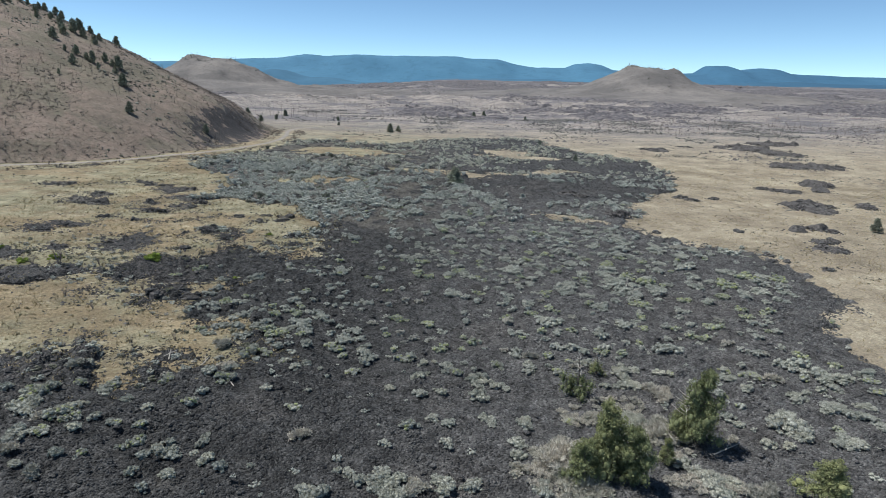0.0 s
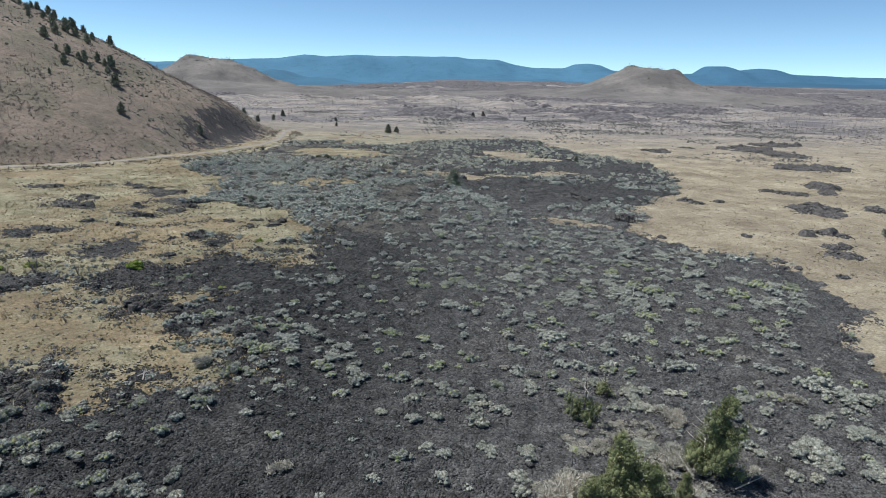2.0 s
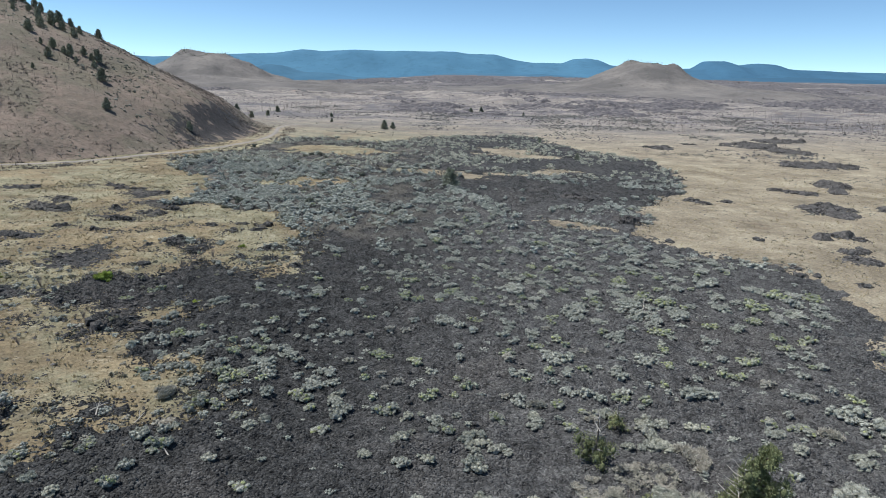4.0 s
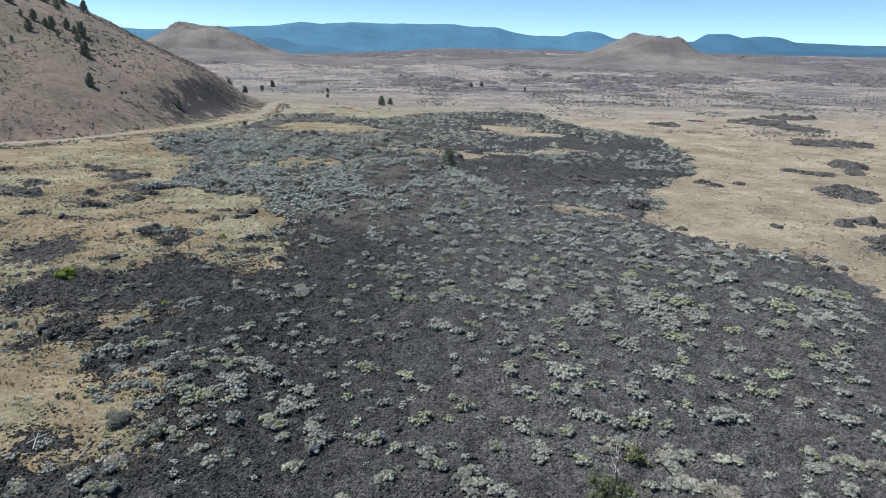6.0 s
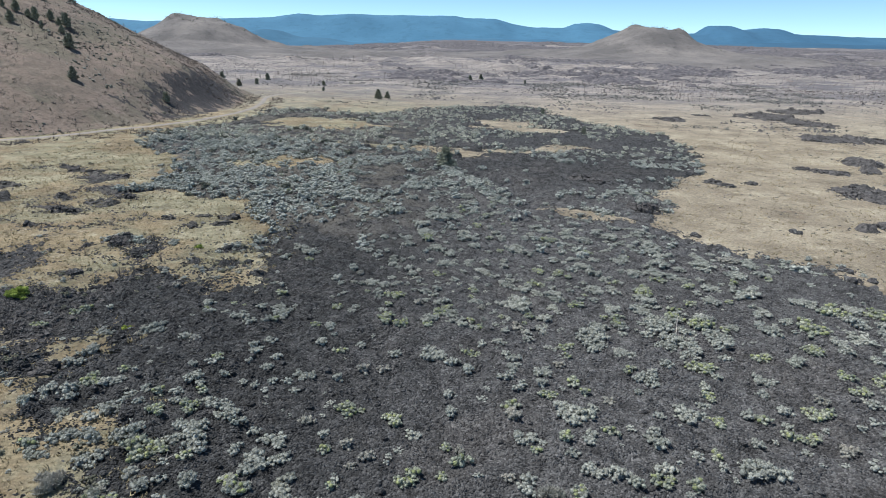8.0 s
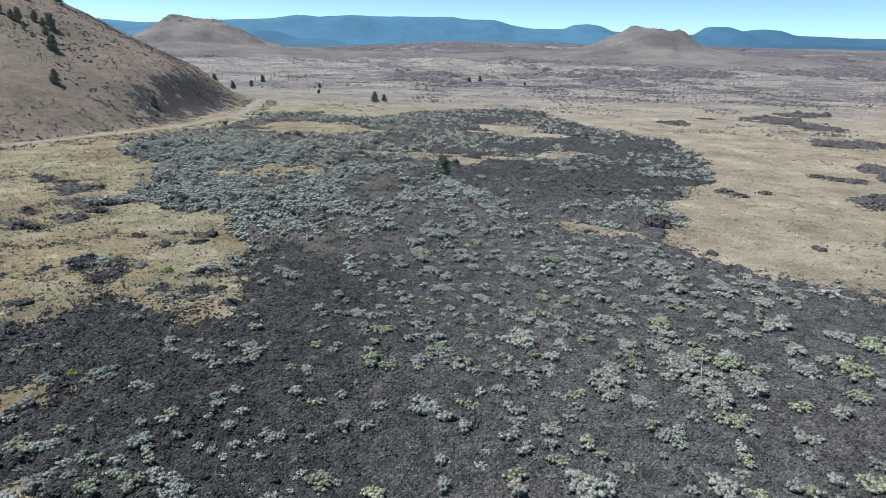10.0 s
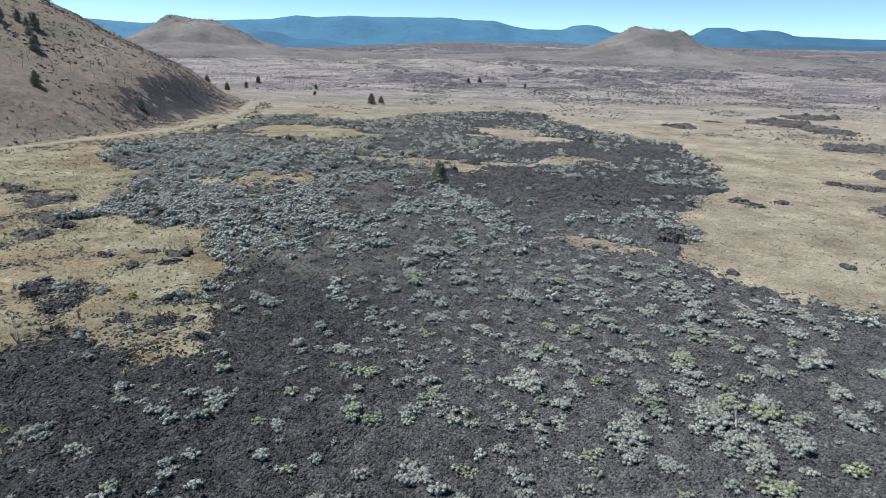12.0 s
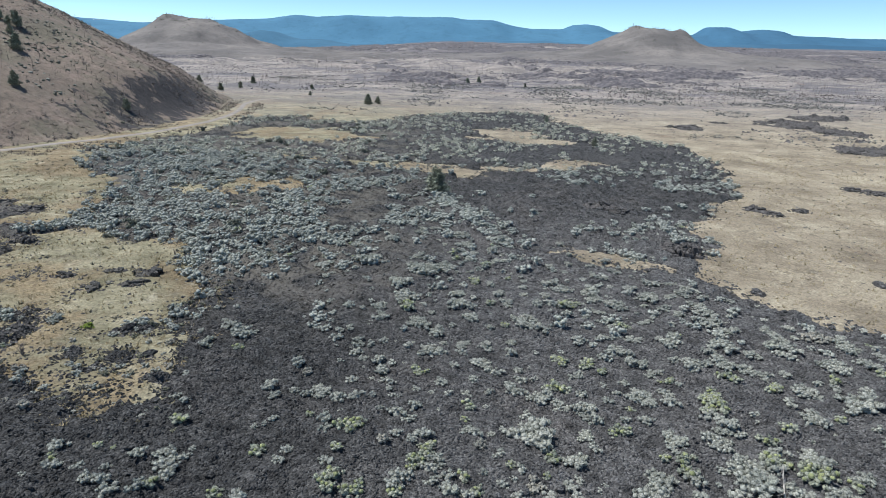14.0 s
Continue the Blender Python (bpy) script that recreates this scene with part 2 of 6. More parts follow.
def grass_material():
    m, nt, bsdf = nodes_of("dry_grass_soil")
    pale = ramp_node(nt, noise_node(nt, 14, 9, rough=0.72), [(0.36, (0.20, 0.163, 0.113)), (0.5, (0.328, 0.271, 0.19)), (0.64, (0.455, 0.386, 0.272))])
    olive = ramp_node(nt, noise_node(nt, 5, 5, offset=7), [(0.36, (0.185, 0.168, 0.102)), (0.5, (0.288, 0.258, 0.162)), (0.64, (0.395, 0.35, 0.23))])
    west = step_node(nt, axis_node(nt, 0), 25, -25)
    pale = mix_node(nt, west, pale, mix_node(nt, 1.0, pale, (0.81, 0.755, 0.635), "MULTIPLY"))
    patch = step_node(nt, noise_node(nt, 16, 6, rough=0.7, offset=3), 0.42, 0.56)
    col = mix_node(nt, product(nt, west, patch), pale, olive)
    # pinkish burnt ground farther out
    burnt = ramp_node(nt, noise_node(nt, 26, 12, (1.5, 0.8, 1), 0.8, 11), [(0.36, (0.21, 0.184, 0.17)), (0.5, (0.315, 0.275, 0.245)), (0.64, (0.415, 0.36, 0.31))])
    far = step_node(nt, axis_node(nt, 1), 190, 420)
    col = mix_node(nt, far, col, burnt)
    # twiggy speckle
    speck = step_node(nt, noise_node(nt, 0.8, 8, rough=0.85, offset=5), 0.51, 0.60)
    col = mix_node(nt, product(nt, speck, 0.42), col, (0.16, 0.135, 0.095))
    clot = step_node(nt, noise_node(nt, 4.0, 9, rough=0.8, offset=61), 0.55, 0.62)
    col = mix_node(nt, product(nt, clot, 0.62), col, (0.155, 0.132, 0.093))
    bleach = step_node(nt, noise_node(nt, 3.0, 9, rough=0.8, offset=71), 0.55, 0.64)
    col = mix_node(nt, product(nt, bleach, 0.5), col, (0.55, 0.485, 0.35))
    scrub = product(nt, step_node(nt, noise_node(nt, 17, 11, (1.2, 1, 1), 0.82, 81), 0.49, 0.56), step_node(nt, axis_node(nt, 1), 215, 330))
    col = mix_node(nt, product(nt, scrub, 0.6), col, (0.165, 0.15, 0.135))
    # dark old lava and scrub showing through the plain far away
    streak = step_node(nt, noise_node(nt, 48, 12, (1.5, 1.1, 1), 0.8, 23), 0.50, 0.56)
    streak = product(nt, streak, step_node(nt, axis_node(nt, 1), 240, 430))
    col = mix_node(nt, product(nt, streak, 0.72), col, (0.115, 0.108, 0.12))
    dusk = product(nt, step_node(nt, axis_node(nt, 1), 750, 1500), step_node(nt, noise_node(nt, 130, 10, (2.5, 1, 1), 0.75, 51), 0.40, 0.52))
    col = mix_node(nt, product(nt, dusk, 0.75), col, (0.115, 0.108, 0.118))
    rust = step_node(nt, noise_node(nt, 12, 5, offset=41), 0.62, 0.74)
    col = mix_node(nt, product(nt, rust, 0.45), col, (0.29, 0.19, 0.125))
    fine = ramp_node(nt, noise_node(nt, 0.28, 3), [(0.3, (0.68, 0.68, 0.68)), (0.7, (1.25, 1.25, 1.25))])
    col = mix_node(nt, 1.0, col, fine, "MULTIPLY")
    nt.links.new(col, bsdf.inputs["Base Color"])
    bump_node(nt, bsdf, noise_node(nt, 0.5, 6, rough=0.75), 0.9, 0.4)
    return m


def knobs(nt, size, offset=0.0):
    """Packed rounded clinkers: distance to the middle of each, and a random tone for each."""
    pos, mp, vo = nt.nodes.new("ShaderNodeNewGeometry"), nt.nodes.new("ShaderNodeMapping"), nt.nodes.new("ShaderNodeTexVoronoi")
    mp.inputs["Scale"].default_value = (1 / size, 1 / size, 1 / size)
    mp.inputs["Location"].default_value = (offset, offset, offset)
    vo.inputs["Scale"].default_value = 1.0
    nt.links.new(pos.outputs["Position"], mp.inputs["Vector"])
    nt.links.new(mp.outputs["Vector"], vo.inputs["Vector"])
    sep = nt.nodes.new("ShaderNodeSeparateColor")
    nt.links.new(vo.outputs["Color"], sep.inputs["Color"])
    return vo.outputs["Distance"], sep.outputs[0]


def lava_material():
    m, nt, bsdf = nodes_of("aa_lava", 0.8)
    dist, tone = knobs(nt, 0.13)
    dist2, tone2 = knobs(nt, 0.34, 4.0)
    old = ramp_node(nt, tone, [(0.0, (0.072, 0.068, 0.065)), (0.6, (0.119, 0.113, 0.108)), (1.0, (0.192, 0.184, 0.175))])
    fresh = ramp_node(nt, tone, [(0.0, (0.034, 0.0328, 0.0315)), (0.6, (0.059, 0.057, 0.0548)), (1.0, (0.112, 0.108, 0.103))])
    warm = ramp_node(nt, tone, [(0.0, (0.072, 0.064, 0.059)), (0.6, (0.122, 0.11, 0.10)), (1.0, (0.20, 0.184, 0.169))])
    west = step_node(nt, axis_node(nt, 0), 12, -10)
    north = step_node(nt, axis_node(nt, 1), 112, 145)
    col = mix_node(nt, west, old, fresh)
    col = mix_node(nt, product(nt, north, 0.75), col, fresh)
    col = mix_node(nt, product(nt, step_node(nt, noise_node(nt, 11, 4, offset=9), 0.52, 0.68), 0.5), col, warm)
    col = mix_node(nt, 1.0, col, ramp_node(nt, tone2, [(0.0, (0.8, 0.8, 0.8)), (1.0, (1.15, 1.15, 1.15))]), "MULTIPLY")
    blot = ramp_node(nt, noise_node(nt, 1.6, 8, rough=0.75, offset=27), [(0.39, (0.55, 0.55, 0.55)), (0.5, (0.97, 0.97, 0.97)), (0.62, (1.25, 1.25, 1.24))])
    col = mix_node(nt, 1.0, col, blot, "MULTIPLY")
    dust = step_node(nt, noise_node(nt, 2.2, 5, offset=15), 0.60, 0.74)
    col = mix_node(nt, product(nt, dust, 0.2), col, (0.15, 0.135, 0.115))
    # dry litter and grass between the crowded shrubs of the old west part
    litter = product(nt, step_node(nt, noise_node(nt, 5.5, 7, rough=0.7, offset=57), 0.42, 0.56), step_node(nt, axis_node(nt, 0), 10, -14))
    litter = product(nt, litter, step_node(nt, axis_node(nt, 1), 84, 108))
    col = mix_node(nt, product(nt, litter, 0.6), col, (0.205, 0.182, 0.147))
    nt.links.new(col, bsdf.inputs["Base Color"])
    up, up2 = product(nt, dist, -1.0), product(nt, dist2, -0.7)
    add, add2 = nt.nodes.new("ShaderNodeMath"), nt.nodes.new("ShaderNodeMath")
    nt.links.new(up, add.inputs[0])
    nt.links.new(up2, add.inputs[1])
    nt.links.new(add.outputs[0], add2.inputs[0])
    nt.links.new(noise_node(nt, 0.3, 7, rough=0.8), add2.inputs[1])
    bump_node(nt, bsdf, add2.outputs[0], 1.0, 0.15)
    return m


def hill_material():
    m, nt, bsdf = nodes_of("cinder_slope")
    col = ramp_node(nt, noise_node(nt, 26, 9, rough=0.72), [(0.32, (0.145, 0.12, 0.093)), (0.5, (0.236, 0.18, 0.139)), (0.7, (0.325, 0.248, 0.195))])
    olive = step_node(nt, noise_node(nt, 22, 7, rough=0.7, offset=31), 0.46, 0.60)
    col = mix_node(nt, product(nt, olive, 0.75), col, (0.165, 0.15, 0.103))
    # bare dark cinders low on one flank, in tongues that run down the slope
    pos = nt.nodes.new("ShaderNodeNewGeometry")
    sub, leng = nt.nodes.new("ShaderNodeMapping"), nt.nodes.new("ShaderNodeVectorMath")
    sub.vector_type = "TEXTURE"
    sub.inputs["Location"].default_value, sub.inputs["Scale"].default_value = (-82, 242, 6), (11, 50, 9)
    sub.inputs["Rotation"].default_value = (0, 0, radians(6))
    leng.operation = "LENGTH"
    nt.links.new(pos.outputs["Position"], sub.inputs["Vector"])
    nt.links.new(sub.outputs["Vector"], leng.inputs[0])
    add = nt.nodes.new("ShaderNodeMath")
    nt.links.new(leng.outputs["Value"], add.inputs[0])
    nt.links.new(product(nt, noise_node(nt, 7, 9, (1.5, 0.8, 1), 0.75, 2), 5.0), add.inputs[1])
    dark = step_node(nt, add.outputs[0], 3.45, 3.3)
    cinder = ramp_node(nt, noise_node(nt, 1.2, 5), [(0.35, (0.038, 0.035, 0.036)), (0.7, (0.075, 0.068, 0.066))])
    mott = step_node(nt, noise_node(nt, 6, 9, rough=0.8, offset=16), 0.48, 0.60)
    col = mix_node(nt, product(nt, mott, 0.5), col, (0.15, 0.128, 0.098))
    pale = step_node(nt, noise_node(nt, 2.6, 8, rough=0.8, offset=46), 0.53, 0.64)
    col = mix_node(nt, product(nt, pale, 0.45), col, (0.335, 0.272, 0.212))
    speck = step_node(nt, noise_node(nt, 1.3, 9, rough=0.85, offset=6), 0.51, 0.57)
    col = mix_node(nt, product(nt, speck, 0.62), col, (0.10, 0.082, 0.066))
    col = mix_node(nt, product(nt, dark, 0.95), col, cinder)
    nt.links.new(col, bsdf.inputs["Base Color"])
    bump_node(nt, bsdf, noise_node(nt, 1.4, 7, rough=0.75), 0.8, 0.5)
    return m


def far_cone_material():
    m, nt, bsdf = nodes_of("old_cinder_slope")
    col = ramp_node(nt, noise_node(nt, 60, 7, (1, 1, 0.5), 0.65), [(0.38, (0.13, 0.118, 0.109)), (0.5, (0.175, 0.157, 0.143)), (0.64, (0.225, 0.20, 0.178))])
    speck = step_node(nt, noise_node(nt, 7, 9, rough=0.85, offset=6), 0.50, 0.60)
    col = mix_node(nt, product(nt, speck, 0.55), col, (0.10, 0.092, 0.085))
    nt.links.new(col, bsdf.inputs["Base Color"])
    bump_node(nt, bsdf, noise_node(nt, 7, 6, rough=0.7), 0.6, 2.0)
    return m


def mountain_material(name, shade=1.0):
    """Forest on far slopes, with the blue of haze put into its colour; darker towards the east."""
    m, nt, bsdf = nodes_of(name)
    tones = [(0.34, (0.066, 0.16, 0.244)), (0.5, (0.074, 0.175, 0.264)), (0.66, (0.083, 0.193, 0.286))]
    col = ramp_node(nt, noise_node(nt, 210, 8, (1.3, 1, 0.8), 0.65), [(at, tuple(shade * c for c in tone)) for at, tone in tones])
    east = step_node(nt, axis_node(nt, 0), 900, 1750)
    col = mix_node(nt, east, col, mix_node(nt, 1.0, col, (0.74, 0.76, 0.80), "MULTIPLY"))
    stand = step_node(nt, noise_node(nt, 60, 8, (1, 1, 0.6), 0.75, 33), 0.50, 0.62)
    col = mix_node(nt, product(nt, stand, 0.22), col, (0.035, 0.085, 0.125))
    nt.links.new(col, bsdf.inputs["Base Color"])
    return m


def mottled(name, a, b, c, size, rough=0.9, bump=0.05):
    m, nt, bsdf = nodes_of(name, rough)
    col = ramp_node(nt, noise_node(nt, size, 5, rough=0.65), [(0.32, a), (0.5, b), (0.7, c)])
    nt.links.new(col, bsdf.inputs["Base Color"])
    if bump:
        bump_node(nt, bsdf, noise_node(nt, size * 0.4, 5), 0.8, bump)
    return m


def foliage(name, dark, mid, light, by_object=0.5):
    """Leaves: colour varied from leaf to leaf and from plant to plant."""
    m, nt, bsdf = nodes_of(name, 0.8)
    isl, obj = nt.nodes.new("ShaderNodeNewGeometry"), nt.nodes.new("ShaderNodeObjectInfo")
    col = ramp_node(nt, isl.outputs["Random Per Island"], [(0.0, dark), (0.5, mid), (1.0, light)])
    tone = ramp_node(nt, obj.outputs["Random"], [(0.0, (0.82, 0.84, 0.84)), (1.0, (1.15, 1.12, 1.08))])
    col = mix_node(nt, 1.0, col, tone, "MULTIPLY")
    lump = ramp_node(nt, noise_node(nt, 2.5, 3), [(0.35, (0.84, 0.86, 0.84)), (0.65, (1.12, 1.1, 1.1))])
    col = mix_node(nt, 1.0, col, lump, "MULTIPLY")
    nt.links.new(col, bsdf.inputs["Base Color"])
    return m


def cushion(name, mid):
    """Dense rounded foliage: fine stippled leaves over each lump, tone varied from lump to lump."""
    m, nt, bsdf = nodes_of(name, 0.9)
    isl, obj = nt.nodes.new("ShaderNodeNewGeometry"), nt.nodes.new("ShaderNodeObjectInfo")
    col = ramp_node(nt, isl.outputs["Random Per Island"], [(0.0, tuple(0.86 * c for c in mid)), (1.0, tuple(1.16 * c for c in mid))])
    tone = ramp_node(nt, obj.outputs["Random"], [(0.0, (0.86, 0.87, 0.88)), (0.6, (1.0, 1.0, 1.0)), (1.0, (1.14, 1.1, 1.02))])
    col = mix_node(nt, 1.0, col, tone, "MULTIPLY")
    stipple = ramp_node(nt, noise_node(nt, 0.10, 6, rough=0.8), [(0.36, (0.55, 0.56, 0.55)), (0.5, (1.0, 1.0, 1.0)), (0.64, (1.36, 1.35, 1.33))])
    col = mix_node(nt, 1.0, col, stipple, "MULTIPLY")
    plant = ramp_node(nt, noise_node(nt, 1.7, 3, offset=29), [(0.34, (0.66, 0.68, 0.68)), (0.5, (0.95, 0.95, 0.94)), (0.66, (1.15, 1.13, 1.1))])
    col = mix_node(nt, 1.0, col, plant, "MULTIPLY")
    green = step_node(nt, noise_node(nt, 3.2, 4, offset=19), 0.55, 0.68)
    col = mix_node(nt, product(nt, green, 0.2), col, mix_node(nt, 1.0, col, (0.92, 1.0, 0.72), "MULTIPLY"))
    nt.links.new(col, bsdf.inputs["Base Color"])
    bump_node(nt, bsdf, noise_node(nt, 0.11, 6, rough=0.8), 0.9, 0.07)
    return m


GRASS, LAVA, HILL, FAR_CONE, MOUNTAIN = grass_material(), lava_material(), hill_material(), far_cone_material(), mountain_material("hazy_forest")
# haze blue painted in here too, in deeper tones
FOOTHILL = mountain_material("hazy_foothill_forest", 0.8)
ROAD_MAT = mottled("worn_road", (0.23, 0.20, 0.17), (0.28, 0.245, 0.21), (0.33, 0.29, 0.25), 3.0)
SAGE = foliage("sage_leaves", (0.32, 0.318, 0.268), (0.39, 0.387, 0.33), (0.46, 0.456, 0.395))
# same sage for the far covers, leaves a little darker
FAR_SAGE = foliage("far_sage_leaves", (0.29, 0.29, 0.245), (0.35, 0.35, 0.3), (0.41, 0.41, 0.355))
SAGE_GREEN = foliage("sage_green_leaves", (0.30, 0.305, 0.235), (0.365, 0.37, 0.29), (0.43, 0.435, 0.345))
CUSHION, CUSHION_GREEN = cushion("sage_cushion", (0.395, 0.392, 0.34)), cushion("green_sage_cushion", (0.37, 0.375, 0.288))
# cushions of the far covers, a little lighter than the near ones
FAR_CUSHION = cushion("far_sage_cushion", (0.44, 0.44, 0.385))
CUSHION_DRY, CUSHION_SCRUB = cushion("dry_cushion", (0.36, 0.335, 0.28)), cushion("scrub_cushion", (0.175, 0.175, 0.135))
CUSHION_SHOOT = cushion("shoot_cushion", (0.315, 0.335, 0.165))
DRY = foliage("dry_twigs", (0.31, 0.29, 0.245), (0.43, 0.405, 0.35), (0.56, 0.53, 0.465))
JUNIPER = foliage("juniper_needles", (0.165, 0.18, 0.084), (0.24, 0.253, 0.122), (0.33, 0.338, 0.175))
DARK_JUNIPER = foliage("dark_needles", (0.17, 0.18, 0.135), (0.255, 0.265, 0.2), (0.34, 0.35, 0.27))
LIME = foliage("lime_leaves", (0.16, 0.20, 0.04), (0.24, 0.295, 0.06), (0.33, 0.38, 0.1))
STRAW = foliage("straw", (0.24, 0.195, 0.11), (0.36, 0.295, 0.175), (0.47, 0.40, 0.25))
THICKET = foliage("thicket_twigs", (0.15, 0.15, 0.14), (0.215, 0.215, 0.20), (0.29, 0.288, 0.27))
SCRUB = foliage("grey_scrub", (0.10, 0.10, 0.08), (0.165, 0.16, 0.13), (0.25, 0.24, 0.20))
BARK = mottled("bark", (0.10, 0.08, 0.065), (0.19, 0.155, 0.125), (0.29, 0.25, 0.21), 0.15, bump=0.01)
DEADWOOD = mottled("bleached_wood", (0.30, 0.27, 0.23), (0.42, 0.38, 0.33), (0.54, 0.50, 0.44), 0.2, bump=0.01)
CHAR = mottled("charred_wood", (0.10, 0.085, 0.075), (0.17, 0.145, 0.13), (0.26, 0.23, 0.205), 0.5, bump=0)
BANK = mottled("old_lava", (0.055, 0.051, 0.054), (0.115, 0.104, 0.107), (0.25, 0.218, 0.198), 3.2, bump=0.7)
OUTCROP = mottled("weathered_lava", (0.042, 0.039, 0.037), (0.09, 0.082, 0.076), (0.18, 0.162, 0.148), 0.5, bump=0.08)
SNOW = mottled("snow", (0.72, 0.74, 0.78), (0.8, 0.82, 0.85), (0.85, 0.87, 0.9), 20, bump=0)


# ---- helpers for meshes ----
def mesh_of(name, verts, faces, material, shade_smooth=False):
    """A mesh from arrays; faces is one array of triangles or quads."""
    verts, faces = np.asarray(verts, np.float32), np.asarray(faces, np.int32)
    me = bpy.data.meshes.new(name)
    n, k = faces.shape
    me.vertices.add(len(verts))
    me.vertices.foreach_set("co", verts.ravel())
    me.loops.add(n * k)
    me.loops.foreach_set("vertex_index", faces.ravel())
    me.polygons.add(n)
    me.polygons.foreach_set("loop_start", np.arange(0, n * k, k, dtype=np.int32))
    me.polygons.foreach_set("use_smooth", np.full(n, shade_smooth))
    me.materials.append(material)
    me.update(calc_edges=True)
    return me


def piece(name, mesh, parent, label=""):
    ob = new(name, mesh)
    ob.parent = parent
    return tagged(ob, label)


def sheet(name, xs, ys, zfun, material, keep=None, soft_shade=True):
    X, Y = np.meshgrid(xs, ys)
    Z = zfun(X, Y)
    n, m = len(xs), len(ys)
    idx = np.arange(n * m).reshape(m, n)
    faces = np.stack([idx[:-1, :-1], idx[:-1, 1:], idx[1:, 1:], idx[1:, :-1]], -1).reshape(-1, 4)
    verts = np.stack([X, Y, Z], -1).reshape(-1, 3)
    if keep is not None:
        ok = keep(X, Y).ravel()
        faces = faces[ok[faces].any(1)]
        used = np.unique(faces)
        back = np.zeros(n * m, np.int64)
        back[used] = np.arange(len(used))
        verts, faces = verts[used], back[faces]
    return new(name, mesh_of(name, verts, faces, material, soft_shade))


def growing(start, stop, first, rate):
    """Steps that widen with distance."""
    out, step = [start], first
    while out[-1] < stop:
        out.append(out[-1] + step)
        step *= 1 + rate
    return np.array(out)


def blades(base, way, length, width, rng):
    """One thin triangle for each base point, along its way."""
    side = np.cross(way, rng.normal(size=base.shape))
    side /= np.linalg.norm(side, axis=1, keepdims=True) + 1e-9
    w = np.reshape(width, (-1, 1)) * side
    tri = np.stack([base - w, base + w, base + way * np.reshape(length, (-1, 1))], 1)
    n = len(base)
    return tri.reshape(-1, 3), np.arange(3 * n).reshape(n, 3)


def tube(points, radii, sides=6):
    """A tapered tube along a line, its end closed to a point."""
    pts = np.asarray(points, float)
    verts, faces = [], []
    for i, (p, r) in enumerate(zip(pts, radii)):
        d = pts[min(i + 1, len(pts) - 1)] - pts[max(i - 1, 0)]
        d = d / (np.linalg.norm(d) + 1e-9)
        a = np.cross(d, (0.31, 0.87, 0.38))
        a /= np.linalg.norm(a) + 1e-9
        b = np.cross(d, a)
        for k in range(sides):
            th = 2 * math.pi * k / sides
            verts.append(p + r * (math.cos(th) * a + math.sin(th) * b))
    for i in range(len(pts) - 1):
        for k in range(sides):
            q = (k + 1) % sides
            faces.append((i * sides + k, i * sides + q, (i + 1) * sides + q, (i + 1) * sides + k))
    return np.array(verts), np.array(faces)


def joined(pieces):
    verts, faces, at = [], [], 0
    for v, f in pieces:
        verts.append(v)
        faces.append(f + at)
        at += len(v)
    return np.concatenate(verts), np.concatenate(faces)


def half_sphere(n, rng, low=-0.1):
    z = rng.uniform(low, 1, n)
    a = rng.uniform(0, 2 * math.pi, n)
    r = np.sqrt(np.maximum(1 - z * z, 0))
    return np.stack([r * np.cos(a), r * np.sin(a), z], -1)


def blob(rng, rings=5, sides=7, rough=0.25):
    """A small uneven dome, for the shaded inside of a plant or for a stone."""
    verts, faces = [], []
    for i in range(rings + 1):
        ph = math.pi * i / rings
        for k in range(sides):
            th = 2 * math.pi * (k + 0.5 * (i % 2)) / sides
            r = 1 + rng.uniform(-rough, rough) * (0 < i < rings)
            verts.append((r * math.sin(ph) * math.cos(th), r * math.sin(ph) * math.sin(th), r * math.cos(ph)))
    for i in range(rings):
        for k in range(sides):
            q = (k + 1) % sides
            faces.append((i * sides + k, (i + 1) * sides + k, (i + 1) * sides + q, i * sides + q))
    return np.array(verts), np.array(faces)


def scattered(items, protos, rng, tall=(0.62, 0.95)):
    """Many copies of small shapes in one mesh; items are rows of x, y, z, size."""
    vs, fs, at = [], [], 0
    for x, y, z, s in items:
        v, f = protos[rng.integers(len(protos))]
        a = rng.uniform(0, 2 * math.pi)
        c, sn = math.cos(a) * s, math.sin(a) * s
        w = np.empty_like(v)
        w[:, 0], w[:, 1], w[:, 2] = x + v[:, 0] * c - v[:, 1] * sn, y + v[:, 0] * sn + v[:, 1] * c, z + v[:, 2] * s * rng.uniform(*tall)
        vs.append(w)
        fs.append(f + at)
        at += len(v)
    return np.concatenate(vs), np.concatenate(fs)


# ---- the land ----
def ground_z(x, y):
    m = lava_mask(x, y)
    return plain_height(x, y) - 0.9 * smooth(0.3, 3.0, m) + 0.07 * fbm(x, y, 1.6, 2, 61) * (y < 160)


half = np.r_[np.arange(0, 90, 1.0), growing(90, 4900, 1.2, 0.042)]
gx = np.r_[-half[:0:-1], half]
gy = np.r_[-400, -150, -60, -20, 0, np.arange(10, 120, 1.0), growing(120, 4950, 1.0, 0.013)]
ground = sheet("ground", gx, gy, ground_z, GRASS)
tagged(ground, "dry tan and olive grass plain with burnt stretches", "ground", kind="structure")


